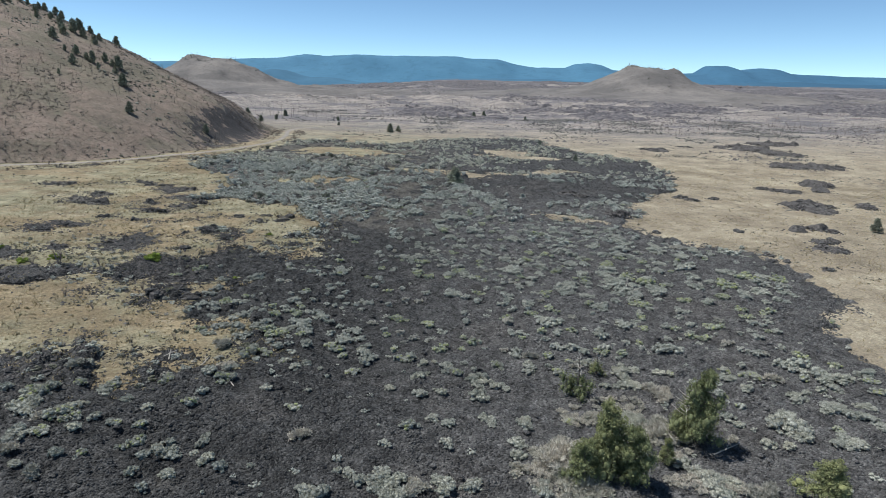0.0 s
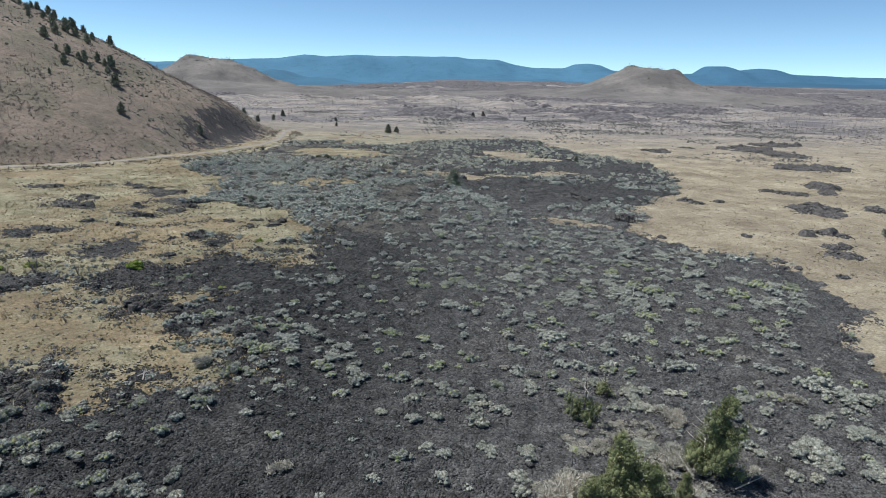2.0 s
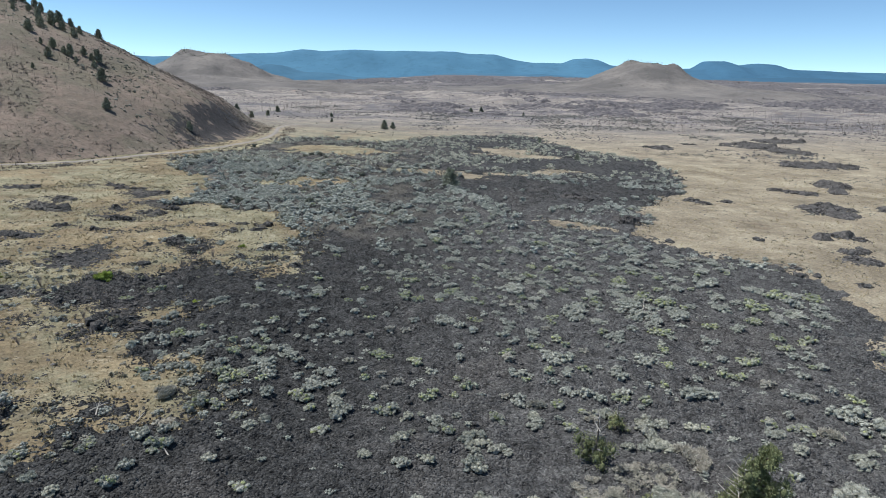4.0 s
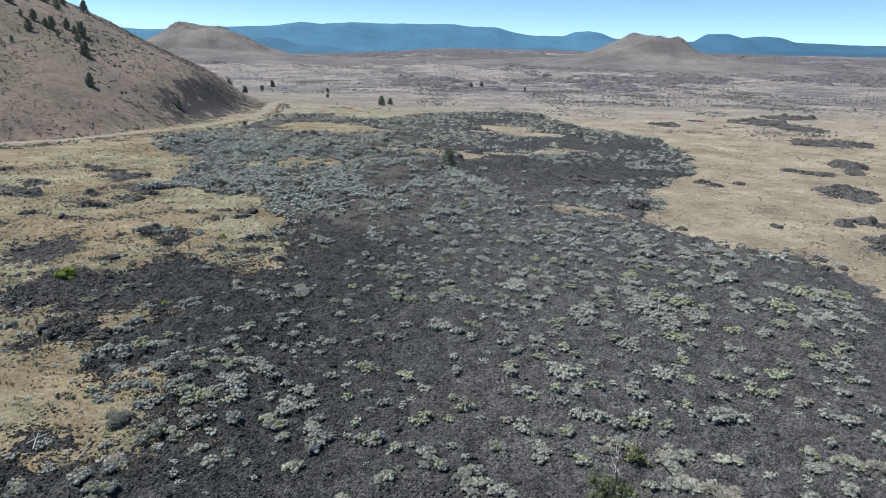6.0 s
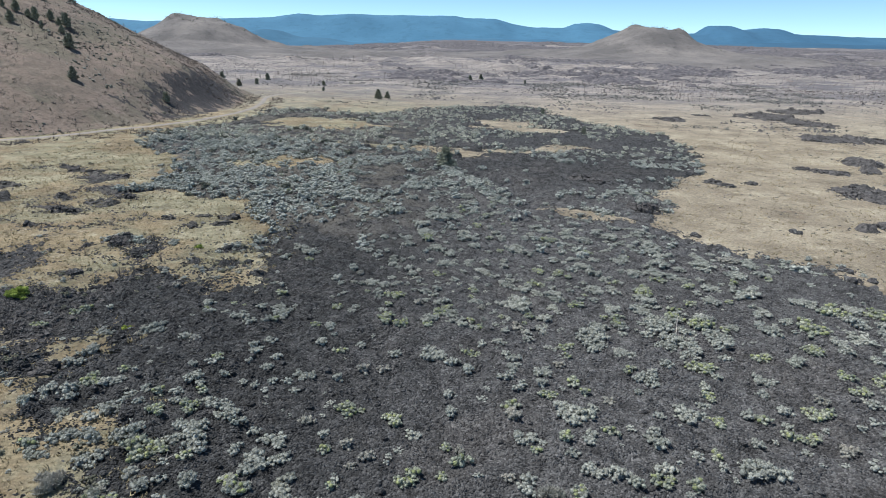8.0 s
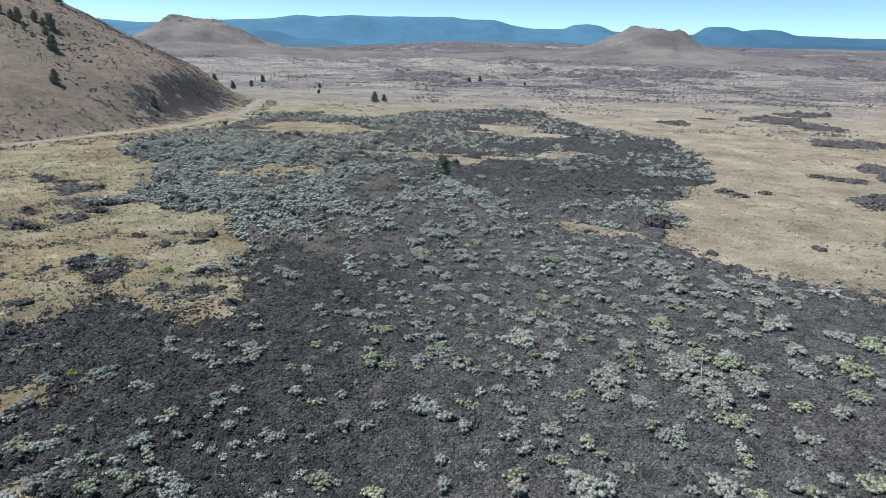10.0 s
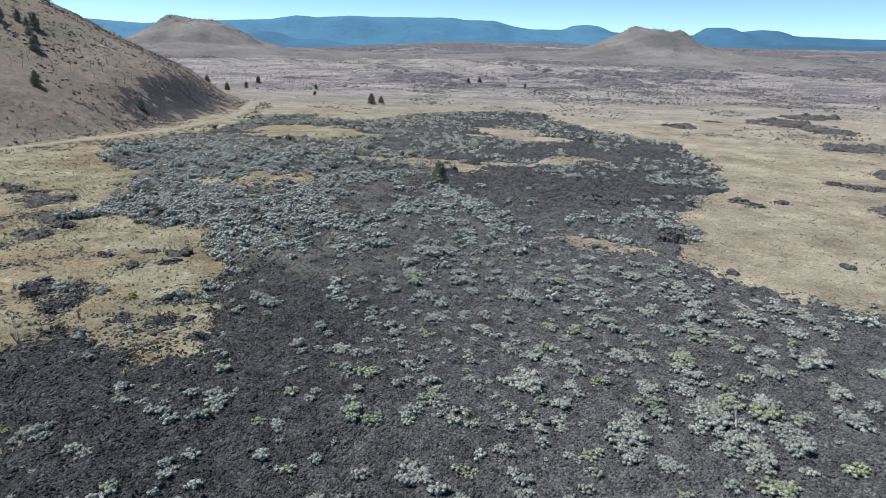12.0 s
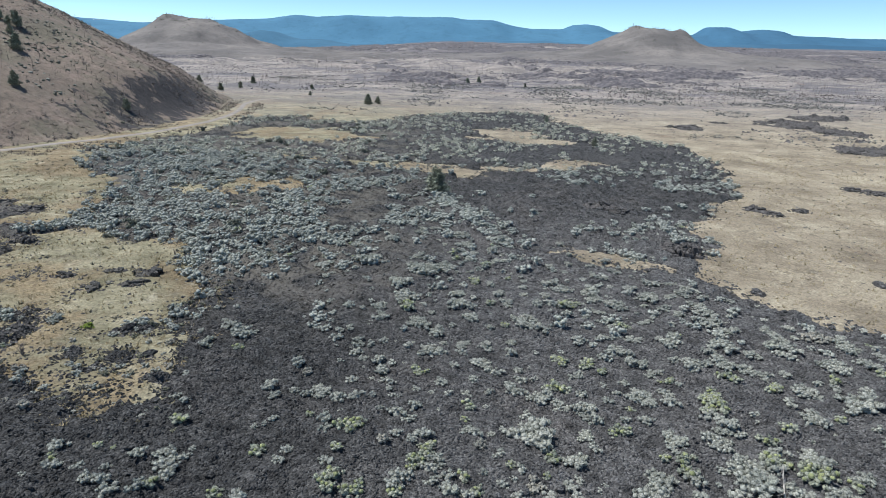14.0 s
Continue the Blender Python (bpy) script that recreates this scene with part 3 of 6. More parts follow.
def cells(x, y, size, seed):
    """Rounded lumps packed together, 0 in the joints and 1 on the tops."""
    gx_, gy_ = np.floor(x / size).astype(np.int64), np.floor(y / size).astype(np.int64)
    best, tall = np.full(x.shape, 9.0), np.zeros(x.shape)
    for i in (-1, 0, 1):
        for j in (-1, 0, 1):
            cx, cy = gx_ + i, gy_ + j
            h = ((cx * 73856093) ^ (cy * 19349663) ^ (seed * 83492791)) & 0xFFFFFF
            h = (h * 1103515245 + 12345) & 0x7FFFFFFF
            u, v, w = (h & 1023) / 1023, ((h >> 10) & 1023) / 1023, ((h >> 20) & 1023) / 1023
            d = np.hypot(x / size - cx - u, y / size - cy - v)
            near = d < best
            best, tall = np.where(near, d, best), np.where(near, w, tall)
    return (1 - np.minimum(best * 1.25, 1) ** 2) * (0.35 + 0.65 * tall)


def lava_z(x, y):
    m = lava_mask(x, y)
    rise = 0.45 * smooth(-0.6, 1.2, m) + 0.35 * smooth(1, 5, m) - 0.55
    lumps = 0.06 * cells(x, y, 0.5, 3) + 0.12 * fbm(x, y, 0.9, 2, 79) + (0.10 + 0.25 * np.maximum(smooth(100, 150, y), smooth(-2, -18, x))) * cells(x, y, 0.95, 4) + 0.4 * cells(x, y, 1.4, 5) * smooth(0.1, 0.6, fbm(x, y, 6, 3, 71)) + 0.22 * fbm(x, y, 2.4, 3, 73)
    rough_rim = 0.7 * np.exp(-((m - 1.2) / 1.5) ** 2) * smooth(0.0, 0.6, fbm(x, y, 4, 2, 77))
    return plain_height(x, y) + rise + lumps * smooth(-1.0, 0.8, m) + rough_rim + levee(x, y) * smooth(0, 4, m) - 0.25


lx = np.r_[-growing(36, 82, 0.27, 0.012)[:0:-1], np.arange(-36, 42, 0.27), growing(42, 82, 0.27, 0.016)]
ly = np.r_[np.arange(-60, 24.5, 1.2), np.arange(25, 68, 0.26), growing(68, 300, 0.265, 0.006)]
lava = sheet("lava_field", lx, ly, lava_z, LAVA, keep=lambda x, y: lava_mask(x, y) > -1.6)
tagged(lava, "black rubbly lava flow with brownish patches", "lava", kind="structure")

hill = sheet("cinder_hill", np.arange(-420, -48, 1.2), np.arange(110, 400, 1.2), lambda x, y: hill_height(x, y) + 0.35 * fbm(x, y, 3.5, 3, 81), HILL,
             keep=lambda x, y: hill_height(x, y) > plain_height(x, y) - 3)
tagged(hill, "brown cinder hill with burnt shrubs and dark bare flank", "hill", kind="structure")


CONE_HEIGHTS = []


def far_cone(cx, cy, top, dip, seed, height, second=0.0):
    def z(x, y):
        r = np.hypot(x - cx, y - cy) * (1 + 0.05 * fbm(x, y, 60, 3, seed))
        w = height * np.where(r < top + 74, 1 - 0.66 * np.maximum(r - top, 0) / 74, 0.34 * np.exp(-np.maximum(r - top - 74, 0) / 80))
        rim = 3.5 * np.exp(-((x - cx - dip) / 11) ** 2) * smooth(top + 25, top, r)
        knob = 4.0 * np.exp(-((x - cx + top * 0.8) ** 2 / 160 + (y - cy) ** 2 / 500))
        knob = knob + second * np.exp(-((x - cx - top - 30) ** 2 / 230 + (y - cy) ** 2 / 900))
        return plain_height(x, y) - 0.8 + w - rim + knob + 1.2 * fbm(x, y, 25, 4, seed + 3) * smooth(0, 8, w)
    CONE_HEIGHTS.append(z)
    ob = sheet("cinder_cone", np.linspace(cx - 420, cx + 420, 190), np.linspace(cy - 420, cy + 300, 110), z, FAR_CONE)
    return tagged(ob, "low brown cinder cone with a notched rim", "hill", kind="structure")


far_cone(-388, 1035, 33, 2, 91, 51)
far_cone(309, 1060, 24, 34, 95, 46, 11.0)

# crest of the blue range: place across, height
CREST = [(-4800, 120), (-2900, 165), (-2576, 156), (-2383, 145), (-2100, 134), (-1800, 140), (-1492, 160), (-1209, 181), (-1048, 204), (-888, 192),
         (-648, 204), (-408, 198), (-169, 209), (30, 205), (150, 191), (309, 193), (430, 166), (591, 142), (790, 146), (868, 175), (967, 185), (1047, 175),
         (1129, 142), (1430, 125), (1707, 131), (1781, 179), (1899, 185), (1983, 152), (2138, 171), (2238, 165), (2321, 140), (2580, 134), (2937, 127),
         (3300, 130), (4800, 110)]


def range_z(x, y):
    top = np.interp(x, [c[0] for c in CREST], [c[1] for c in CREST])
    top = top + 5 * fbm(x, y * 0, 160, 4, 101)
    back = smooth(3900, 4600, y + 120 * fbm(x, y, 500, 3, 103))
    low = plain_height(x, 0 * y + 3800) - 8
    return low + (top - low) * back + 10 * fbm(x, y, 220, 4, 105) * back * (1 - smooth(4450, 4600, y))


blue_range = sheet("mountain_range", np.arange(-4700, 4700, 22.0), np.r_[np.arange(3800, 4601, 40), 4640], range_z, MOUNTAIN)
tagged(blue_range, "forested mountain range far off, haze blue put into its colour", "mountain", kind="structure")


def foothill_z(x, y):
    crest = 16 + 13 * fbm(x, 0 * y, 420, 4, 107) + 14 * smooth(900, 1900, x) + 62 * np.exp(-((x + 930) / 150) ** 2) + 24 * np.exp(-((x + 640) / 120) ** 2)
    return plain_height(x, 0 * y + 3100) - 6 + crest * np.sin(np.clip((y - 3000) / 400, 0, 1) * math.pi / 2) + 3 * fbm(x, y, 90, 3, 109)


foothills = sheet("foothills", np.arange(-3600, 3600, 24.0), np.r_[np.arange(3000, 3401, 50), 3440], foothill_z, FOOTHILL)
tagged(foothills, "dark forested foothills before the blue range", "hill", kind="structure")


def snow_field(x0, x1, y0, y1, seed):
    ob = sheet("snow_patch", np.linspace(x0, x1, 30), np.linspace(y0, y1, 14), lambda x, y: range_z(x, y) + 2.0, SNOW,
               keep=lambda x, y: fbm(x, y, (x1 - x0) * 0.3, 3, seed) > 0.2)
    return tagged(ob, "small white snow patch high on the range", "snow", kind="structure")


snow_field(-1400, -1330, 4520, 4580, 201)
snow_field(-2425, -2365, 4565, 4590, 205)


def road_mesh():
    pts = np.array(ROAD, float)
    line = []
    for i in range(1, len(pts) - 2):
        p0, p1, p2, p3 = pts[i - 1:i + 3]
        for u in np.linspace(0, 1, 14, endpoint=False):
            line.append(0.5 * (2 * p1 + (p2 - p0) * u + (2 * p0 - 5 * p1 + 4 * p2 - p3) * u ** 2 + (3 * p1 - p0 - 3 * p2 + p3) * u ** 3))
    line = np.array(line)
    d = np.gradient(line, axis=0)
    side = np.stack([-d[:, 1], d[:, 0]], -1) / np.linalg.norm(d, axis=1, keepdims=True)
    rows = []
    for off, up in ((-1.05, -0.2), (-0.75, 0.02), (0, 0.05), (0.75, 0.02), (1.05, -0.2)):
        q = line + side * off
        rows.append(np.c_[q, plain_height(line[:, 0], line[:, 1]) + up + 0.1])
    v = np.stack(rows, 1)
    n = len(line)
    idx = np.arange(n * 5).reshape(n, 5)
    f = np.stack([idx[:-1, :-1], idx[1:, :-1], idx[1:, 1:], idx[:-1, 1:]], -1).reshape(-1, 4)
    return mesh_of("road", v.reshape(-1, 3), f, ROAD_MAT, True)


road = tagged(new("road", road_mesh()), "pale narrow road along the foot of the hill", "road", kind="structure")
# grey shrubs on the lava, row by row from near to far: place, width, kind (0 grey, 1 with green shoots, 2 dry)
SHRUB_ROW_1 = [(-15.8, 27.8, 0.8, 0), (-6.2, 27.9, 1.9, 0), (-1.7, 28.1, 2.1, 0), (-22.3, 28.2, 0.9, 2), (-23.7, 28.9, 0.8, 0), (-14.8, 29, 0.9, 0), (-17, 29, 0.8, 0), (-0.3, 29.1, 1.6, 2), (9.6, 29.2, 3.4, 2), (7.2, 29.3, 1.6, 0), (-15.2, 29.5, 0.9, 0), (1.3, 29.5, 1.8, 0), (-3.5, 29.6, 1.3, 0), (-2.2, 29.6, 2.5, 0), (3.1, 29.7, 1.4, 0), (-24.9, 29.8, 1, 2), (20.6, 29.9, 2, 2), (-12.1, 29.9, 0.9, 0), (-22.1, 30.2, 0.9, 0), (-4.7, 30.2, 1.3, 0), (-10.4, 30.4, 0.5, 0), (-17, 30.4, 0.8, 0), (-20.7, 30.4, 0.9, 1), (18.1, 30.8, 3, 0)]
SHRUB_ROW_2 = [(-13.3, 30.8, 1.1, 0), (-15.9, 31.3, 1.9, 0), (-14.3, 31.4, 0.6, 0), (-19.1, 31.5, 0.6, 0), (-25.5, 31.7, 1.9, 0), (-18.1, 31.8, 1.5, 1), (-24.3, 32.2, 1.2, 1), (-14.2, 32.6, 0.9, 0), (-22.6, 32.8, 1, 0), (6.1, 32.8, 1, 0), (16.7, 32.9, 1.2, 0), (9.1, 33, 3.4, 2), (-2.6, 33.3, 0.8, 0), (-14.3, 33.5, 0.6, 0), (-18.6, 33.5, 0.9, 1), (-20.1, 33.5, 0.7, 1), (-20.7, 33.8, 0.7, 0), (-8.2, 33.9, 1, 2), (-25.4, 33.9, 0.9, 2), (1.5, 34, 1, 0), (6.2, 34.1, 1.2, 0), (-22, 34.2, 0.9, 0), (-24.1, 34.4, 2.3, 1), (-27.2, 34.9, 2.3, 0)]
SHRUB_ROW_3 = [(-1.1, 35.5, 1.2, 1), (-19.2, 35.8, 0.9, 0), (-23.4, 35.8, 0.6, 0), (25.2, 35.9, 0.9, 0), (23.9, 36.1, 1.1, 0), (1.6, 36.2, 1, 0), (-27.3, 36.3, 0.8, 0), (7, 36.4, 1, 0), (21.6, 36.5, 0.8, 2), (29.6, 36.8, 2.3, 0), (-16.7, 36.8, 1, 1), (0.5, 36.8, 1, 0), (-21.3, 37, 1, 0), (16.9, 37.1, 2.6, 2), (7, 37.2, 1.3, 0), (4.4, 37.2, 1.5, 0), (-9.5, 37.3, 1.2, 1), (-27.9, 37.4, 2.3, 1), (-30.6, 37.9, 1.1, 0), (10.4, 38, 0.9, 1), (-23.5, 38.1, 1.2, 0), (26.4, 38.2, 3.4, 0), (-16.4, 38.3, 0.9, 0), (22.9, 38.7, 1.1, 0)]
SHRUB_ROW_4 = [(14.9, 38.7, 2, 0), (33.5, 38.8, 1, 0), (-25.8, 39, 1, 1), (-23.8, 39.3, 1.4, 1), (22.5, 39.6, 1.1, 0), (-12.2, 39.7, 0.9, 0), (33.1, 40.1, 1.6, 0), (-15.6, 40.2, 1.6, 1), (-9.1, 40.2, 0.5, 0), (-19.9, 40.6, 1.3, 1), (-0.6, 40.6, 1.1, 0), (3.9, 40.9, 1.8, 0), (31.5, 41, 2.5, 0), (0.9, 41.2, 1.1, 0), (-17, 41.3, 1.2, 0), (-27.6, 41.3, 1.3, 2), (-3, 41.5, 0.9, 0), (34.1, 41.7, 1.5, 0), (-15.9, 42.6, 1.4, 0), (18.5, 42.8, 2.2, 2), (29.5, 43, 1.7, 0), (5.7, 43, 1.4, 0), (-0.9, 43, 1.2, 0), (23.3, 43.2, 1.1, 0)]
SHRUB_ROW_5 = [(-16.3, 43.3, 1.1, 2), (3.9, 43.4, 1.9, 0), (-11, 43.8, 1, 0), (-9, 44, 0.6, 0), (25.9, 44, 1.1, 0), (14.4, 44.1, 0.9, 0), (36.8, 44.1, 1.4, 1), (-6.3, 44.2, 1.2, 1), (-0.2, 44.3, 0.7, 0), (16.1, 44.3, 2.2, 0), (31, 44.3, 1, 0), (1.2, 44.6, 0.7, 0), (4, 44.7, 1.4, 0), (2.2, 44.8, 1, 1), (-10.3, 44.9, 0.9, 0), (-12.2, 45, 1.1, 1), (32.6, 45, 1, 0), (-15.7, 45.5, 1.1, 1), (1.4, 45.8, 1.2, 0), (3.7, 45.9, 0.6, 0), (16.3, 45.9, 1.8, 0), (10.9, 46, 1.1, 1), (-5.5, 46.1, 1.2, 0), (37.2, 46.1, 1.5, 1)]
SHRUB_ROW_6 = [(-0.6, 46.2, 1, 0), (25.5, 46.2, 1.5, 0), (-14, 46.2, 1.3, 1), (29.3, 46.2, 1.1, 2), (8.4, 46.3, 1, 0), (-15.2, 46.3, 1.1, 1), (19.5, 46.5, 1.2, 0), (20.5, 46.5, 0.9, 1), (6.1, 46.6, 0.5, 0), (-7.6, 46.7, 0.9, 1), (34.3, 46.7, 3.2, 0), (0.3, 46.8, 0.5, 0), (-2.2, 46.9, 1.7, 1), (2.9, 46.9, 0.7, 0), (12.5, 46.9, 0.8, 2), (17.6, 46.9, 1, 0), (8.5, 46.9, 1.1, 0), (27.6, 47, 1.7, 1), (16.1, 47, 1.5, 0), (-5.5, 47.1, 1.7, 0), (32.3, 47.1, 1, 1), (10.2, 47.2, 0.6, 0), (5.7, 47.3, 1.1, 1), (37.8, 47.4, 1.8, 0)]
SHRUB_ROW_7 = [(8.5, 47.5, 0.9, 0), (-13.4, 47.5, 1, 0), (25.6, 47.6, 1.1, 1), (-15.4, 47.6, 0.7, 0), (-18.2, 47.7, 1.6, 2), (-11, 47.9, 1.1, 0), (-8.6, 47.9, 1.7, 1), (12.1, 48, 0.7, 1), (13.7, 48.1, 1.8, 0), (-6.1, 48.4, 1.5, 0), (-14.4, 48.6, 1, 0), (8.9, 48.8, 1, 2), (10.4, 48.8, 1.1, 1), (16.7, 49, 0.6, 0), (27.8, 49.1, 0.8, 0), (7.5, 49.2, 1, 0), (32.5, 49.3, 2.9, 0), (-17.4, 49.4, 1.4, 0), (0.9, 49.5, 1.5, 1), (17.2, 49.6, 1.1, 1), (36.4, 49.6, 1.4, 1), (-20.5, 49.8, 1.3, 0), (-12, 49.9, 0.9, 1), (2.7, 50, 0.8, 1)]
SHRUB_ROW_8 = [(7.6, 50, 1.1, 0), (15.6, 50, 1.5, 1), (-16.9, 50, 1, 0), (4.8, 50.1, 0.5, 0), (-8, 50.1, 2.3, 0), (6.6, 50.2, 0.8, 2), (13.4, 50.2, 1.7, 0), (-2.6, 50.3, 0.7, 2), (11.9, 50.5, 1.3, 0), (-14.4, 50.5, 2.4, 1), (-6.6, 50.7, 1.1, 0), (-21.5, 50.8, 1.1, 1), (11.3, 50.9, 1, 0), (-1.7, 51.1, 0.9, 2), (15.9, 51.1, 1.2, 0), (-11.9, 51.1, 1.8, 0), (21.7, 51.2, 2.7, 0), (-9.5, 51.2, 1, 0), (-20.2, 51.2, 1.1, 0), (3.8, 51.3, 1.2, 1), (-15.6, 51.5, 1.5, 0), (-18, 51.5, 1.1, 0), (-4.3, 51.6, 0.9, 1), (30.2, 51.6, 1.6, 0)]
SHRUB_ROW_9 = [(31, 51.6, 1, 2), (-13.8, 51.7, 1.4, 0), (34.4, 51.8, 1.7, 1), (-18.8, 51.9, 1.3, 0), (-19.7, 51.9, 1.3, 0), (-16.5, 52, 1.5, 0), (10.6, 52.1, 0.9, 0), (-3.1, 52.2, 1, 2), (-7.5, 52.3, 1.7, 0), (8.4, 52.4, 0.8, 1), (18.3, 52.4, 0.9, 0), (-12.6, 52.4, 1.9, 0), (3.8, 52.6, 0.7, 2), (19.6, 52.7, 1, 1), (2.9, 52.8, 0.8, 1), (33.2, 52.8, 0.9, 0), (-8.9, 53, 0.8, 0), (9, 53.1, 0.6, 0), (10.4, 53.3, 1, 1), (11.9, 53.3, 1, 0), (-4.7, 53.4, 0.9, 0), (7.9, 53.4, 1.5, 0), (25.7, 53.6, 0.7, 0), (-19.4, 53.6, 1.1, 0)]
SHRUB_ROW_10 = [(16, 53.7, 1.8, 0), (-10.2, 53.8, 1.3, 0), (12.2, 53.9, 0.8, 0), (28.4, 53.9, 1.3, 2), (-15.4, 53.9, 1.5, 1), (0.9, 54, 1.1, 0), (-21.4, 54, 1.4, 0), (22.9, 54.3, 1, 0), (13.5, 54.5, 1, 1), (-11.2, 54.5, 1.9, 0), (-6, 54.6, 1, 2), (-13.5, 54.6, 1.5, 1), (26.7, 54.9, 1.4, 1), (-18.6, 54.9, 1.9, 0), (31.9, 55, 1.2, 0), (-24.3, 55, 1.4, 0), (-16.9, 55, 0.7, 0), (-0.6, 55.4, 1.5, 1), (25.6, 55.4, 1, 1), (-14.7, 55.4, 0.9, 0), (7.4, 55.7, 1.2, 2), (17, 55.8, 0.8, 0), (-23.5, 55.9, 1.4, 0), (-12.8, 55.9, 1, 0)]
SHRUB_ROW_11 = [(-3.4, 56.1, 1.9, 1), (11.3, 56.2, 2.8, 0), (-22.2, 56.2, 1.7, 0), (3.2, 56.4, 1, 0), (21, 56.4, 1.4, 1), (30.9, 56.4, 0.8, 0), (-16.3, 56.4, 1, 1), (26, 56.5, 0.8, 0), (-18.1, 56.5, 1, 0), (-17.2, 56.6, 0.9, 0), (7.3, 57.1, 1.2, 1), (12.9, 57.1, 0.9, 0), (19.4, 57.1, 2.2, 0), (24.5, 57.1, 1.2, 1), (23.7, 57.4, 1.1, 0), (35.2, 57.5, 1.1, 0), (34.3, 57.6, 0.8, 1), (-21.4, 57.6, 1.7, 1), (-19.9, 57.6, 1.6, 0), (-7.6, 57.9, 0.7, 0), (-10.3, 57.9, 0.7, 0), (14.2, 58, 1, 2), (28.9, 58, 2.2, 1), (-14.5, 58, 1.5, 0)]
SHRUB_ROW_12 = [(26.5, 58.1, 1.2, 0), (10.2, 58.4, 1.3, 1), (21, 58.4, 1, 0), (3.1, 58.5, 1, 0), (-9.3, 58.5, 0.8, 0), (12.7, 58.9, 0.9, 1), (34.3, 58.9, 0.9, 0), (-12.8, 59, 0.8, 0), (-19.9, 59.2, 0.9, 1), (16.6, 59.3, 0.7, 0), (8.2, 59.4, 1.1, 0), (21.8, 59.6, 1.3, 1), (30.1, 59.7, 1.1, 2), (33.5, 59.7, 1.3, 0), (-15.2, 59.7, 0.7, 0), (9.8, 59.8, 1, 0), (35.3, 59.8, 1.2, 0), (-7.6, 59.9, 1.3, 0), (-6.8, 60.1, 0.8, 0), (-5, 60.2, 0.9, 0), (12.2, 60.3, 1.2, 1), (7.3, 60.4, 1.1, 0), (26.2, 60.5, 1.1, 0), (-24.4, 60.5, 1.5, 0)]
SHRUB_ROW_13 = [(-10.2, 60.5, 0.9, 0), (35.7, 60.8, 1, 2), (22, 60.9, 1.1, 0), (33.8, 61, 1.5, 1), (18, 61.2, 2.2, 0), (-3.3, 61.5, 1.2, 2), (4.5, 61.6, 1.1, 0), (10.3, 61.7, 1.6, 0), (-1.8, 61.8, 1, 2), (7.9, 62, 1.3, 0), (27.3, 62.3, 1.7, 0), (-24, 62.3, 1.6, 0), (3.3, 62.4, 1.1, 0), (16.9, 62.6, 1.1, 1), (23.7, 62.9, 1, 0), (-11.7, 63, 1.5, 0), (36.6, 63.1, 1.7, 1), (33.9, 63.2, 1.4, 1), (1.9, 63.4, 2.1, 0), (11.7, 63.4, 0.9, 2), (-16.6, 63.5, 0.9, 2), (7.9, 63.6, 1.4, 0), (-5.4, 63.7, 1, 1), (-1.1, 63.7, 1, 0)]
SHRUB_ROW_14 = [(20.1, 63.8, 1.2, 0), (5, 64.1, 1.3, 1), (23.2, 64.2, 2.3, 1), (-17.6, 64.2, 1, 0), (-11, 64.3, 1.1, 0), (-7, 64.5, 1, 0), (-3.9, 64.8, 0.9, 0), (31, 65.3, 1.7, 0), (-24.6, 65.3, 1.4, 0), (25.6, 65.8, 1, 0), (17.3, 65.9, 2, 0), (-20.7, 65.9, 1.9, 0), (-30.3, 66, 1.3, 1), (-21.7, 66, 1.4, 2), (38.2, 66.1, 1.1, 0), (7.1, 66.2, 1.3, 0), (29, 66.3, 1.7, 1), (23.2, 66.6, 2, 0), (12.6, 66.8, 1.5, 1), (15.2, 67.1, 2.3, 0), (36.5, 67.5, 1.8, 0), (40.6, 67.5, 1.7, 0), (9.7, 67.6, 1, 0), (33.8, 67.7, 1.9, 1)]
SHRUB_ROW_15 = [(-6.9, 67.8, 1.2, 0), (-13.7, 67.9, 1.1, 0), (-12.3, 68.1, 0.9, 0), (-8.2, 68.1, 1, 1), (21.8, 68.3, 2.1, 0), (23.3, 68.5, 2.4, 0), (26.1, 68.5, 2.4, 0), (-0.8, 68.5, 1.4, 1), (1.3, 68.5, 0.9, 1), (-11.8, 68.5, 0.9, 1), (-15.2, 68.6, 0.9, 0), (-14.4, 68.6, 0.9, 0), (5.1, 68.7, 0.8, 0), (-2.4, 68.8, 1.7, 1), (4.1, 68.8, 1.1, 0), (7.9, 68.9, 0.9, 0), (5.7, 69.1, 0.9, 1), (36.8, 69.2, 1.5, 0), (-29.1, 69.2, 1.1, 1), (15.6, 69.4, 2.9, 0), (1.3, 69.4, 1.7, 0), (3.2, 69.5, 0.8, 0), (9.8, 69.5, 1, 0), (11.3, 69.5, 0.9, 0)]
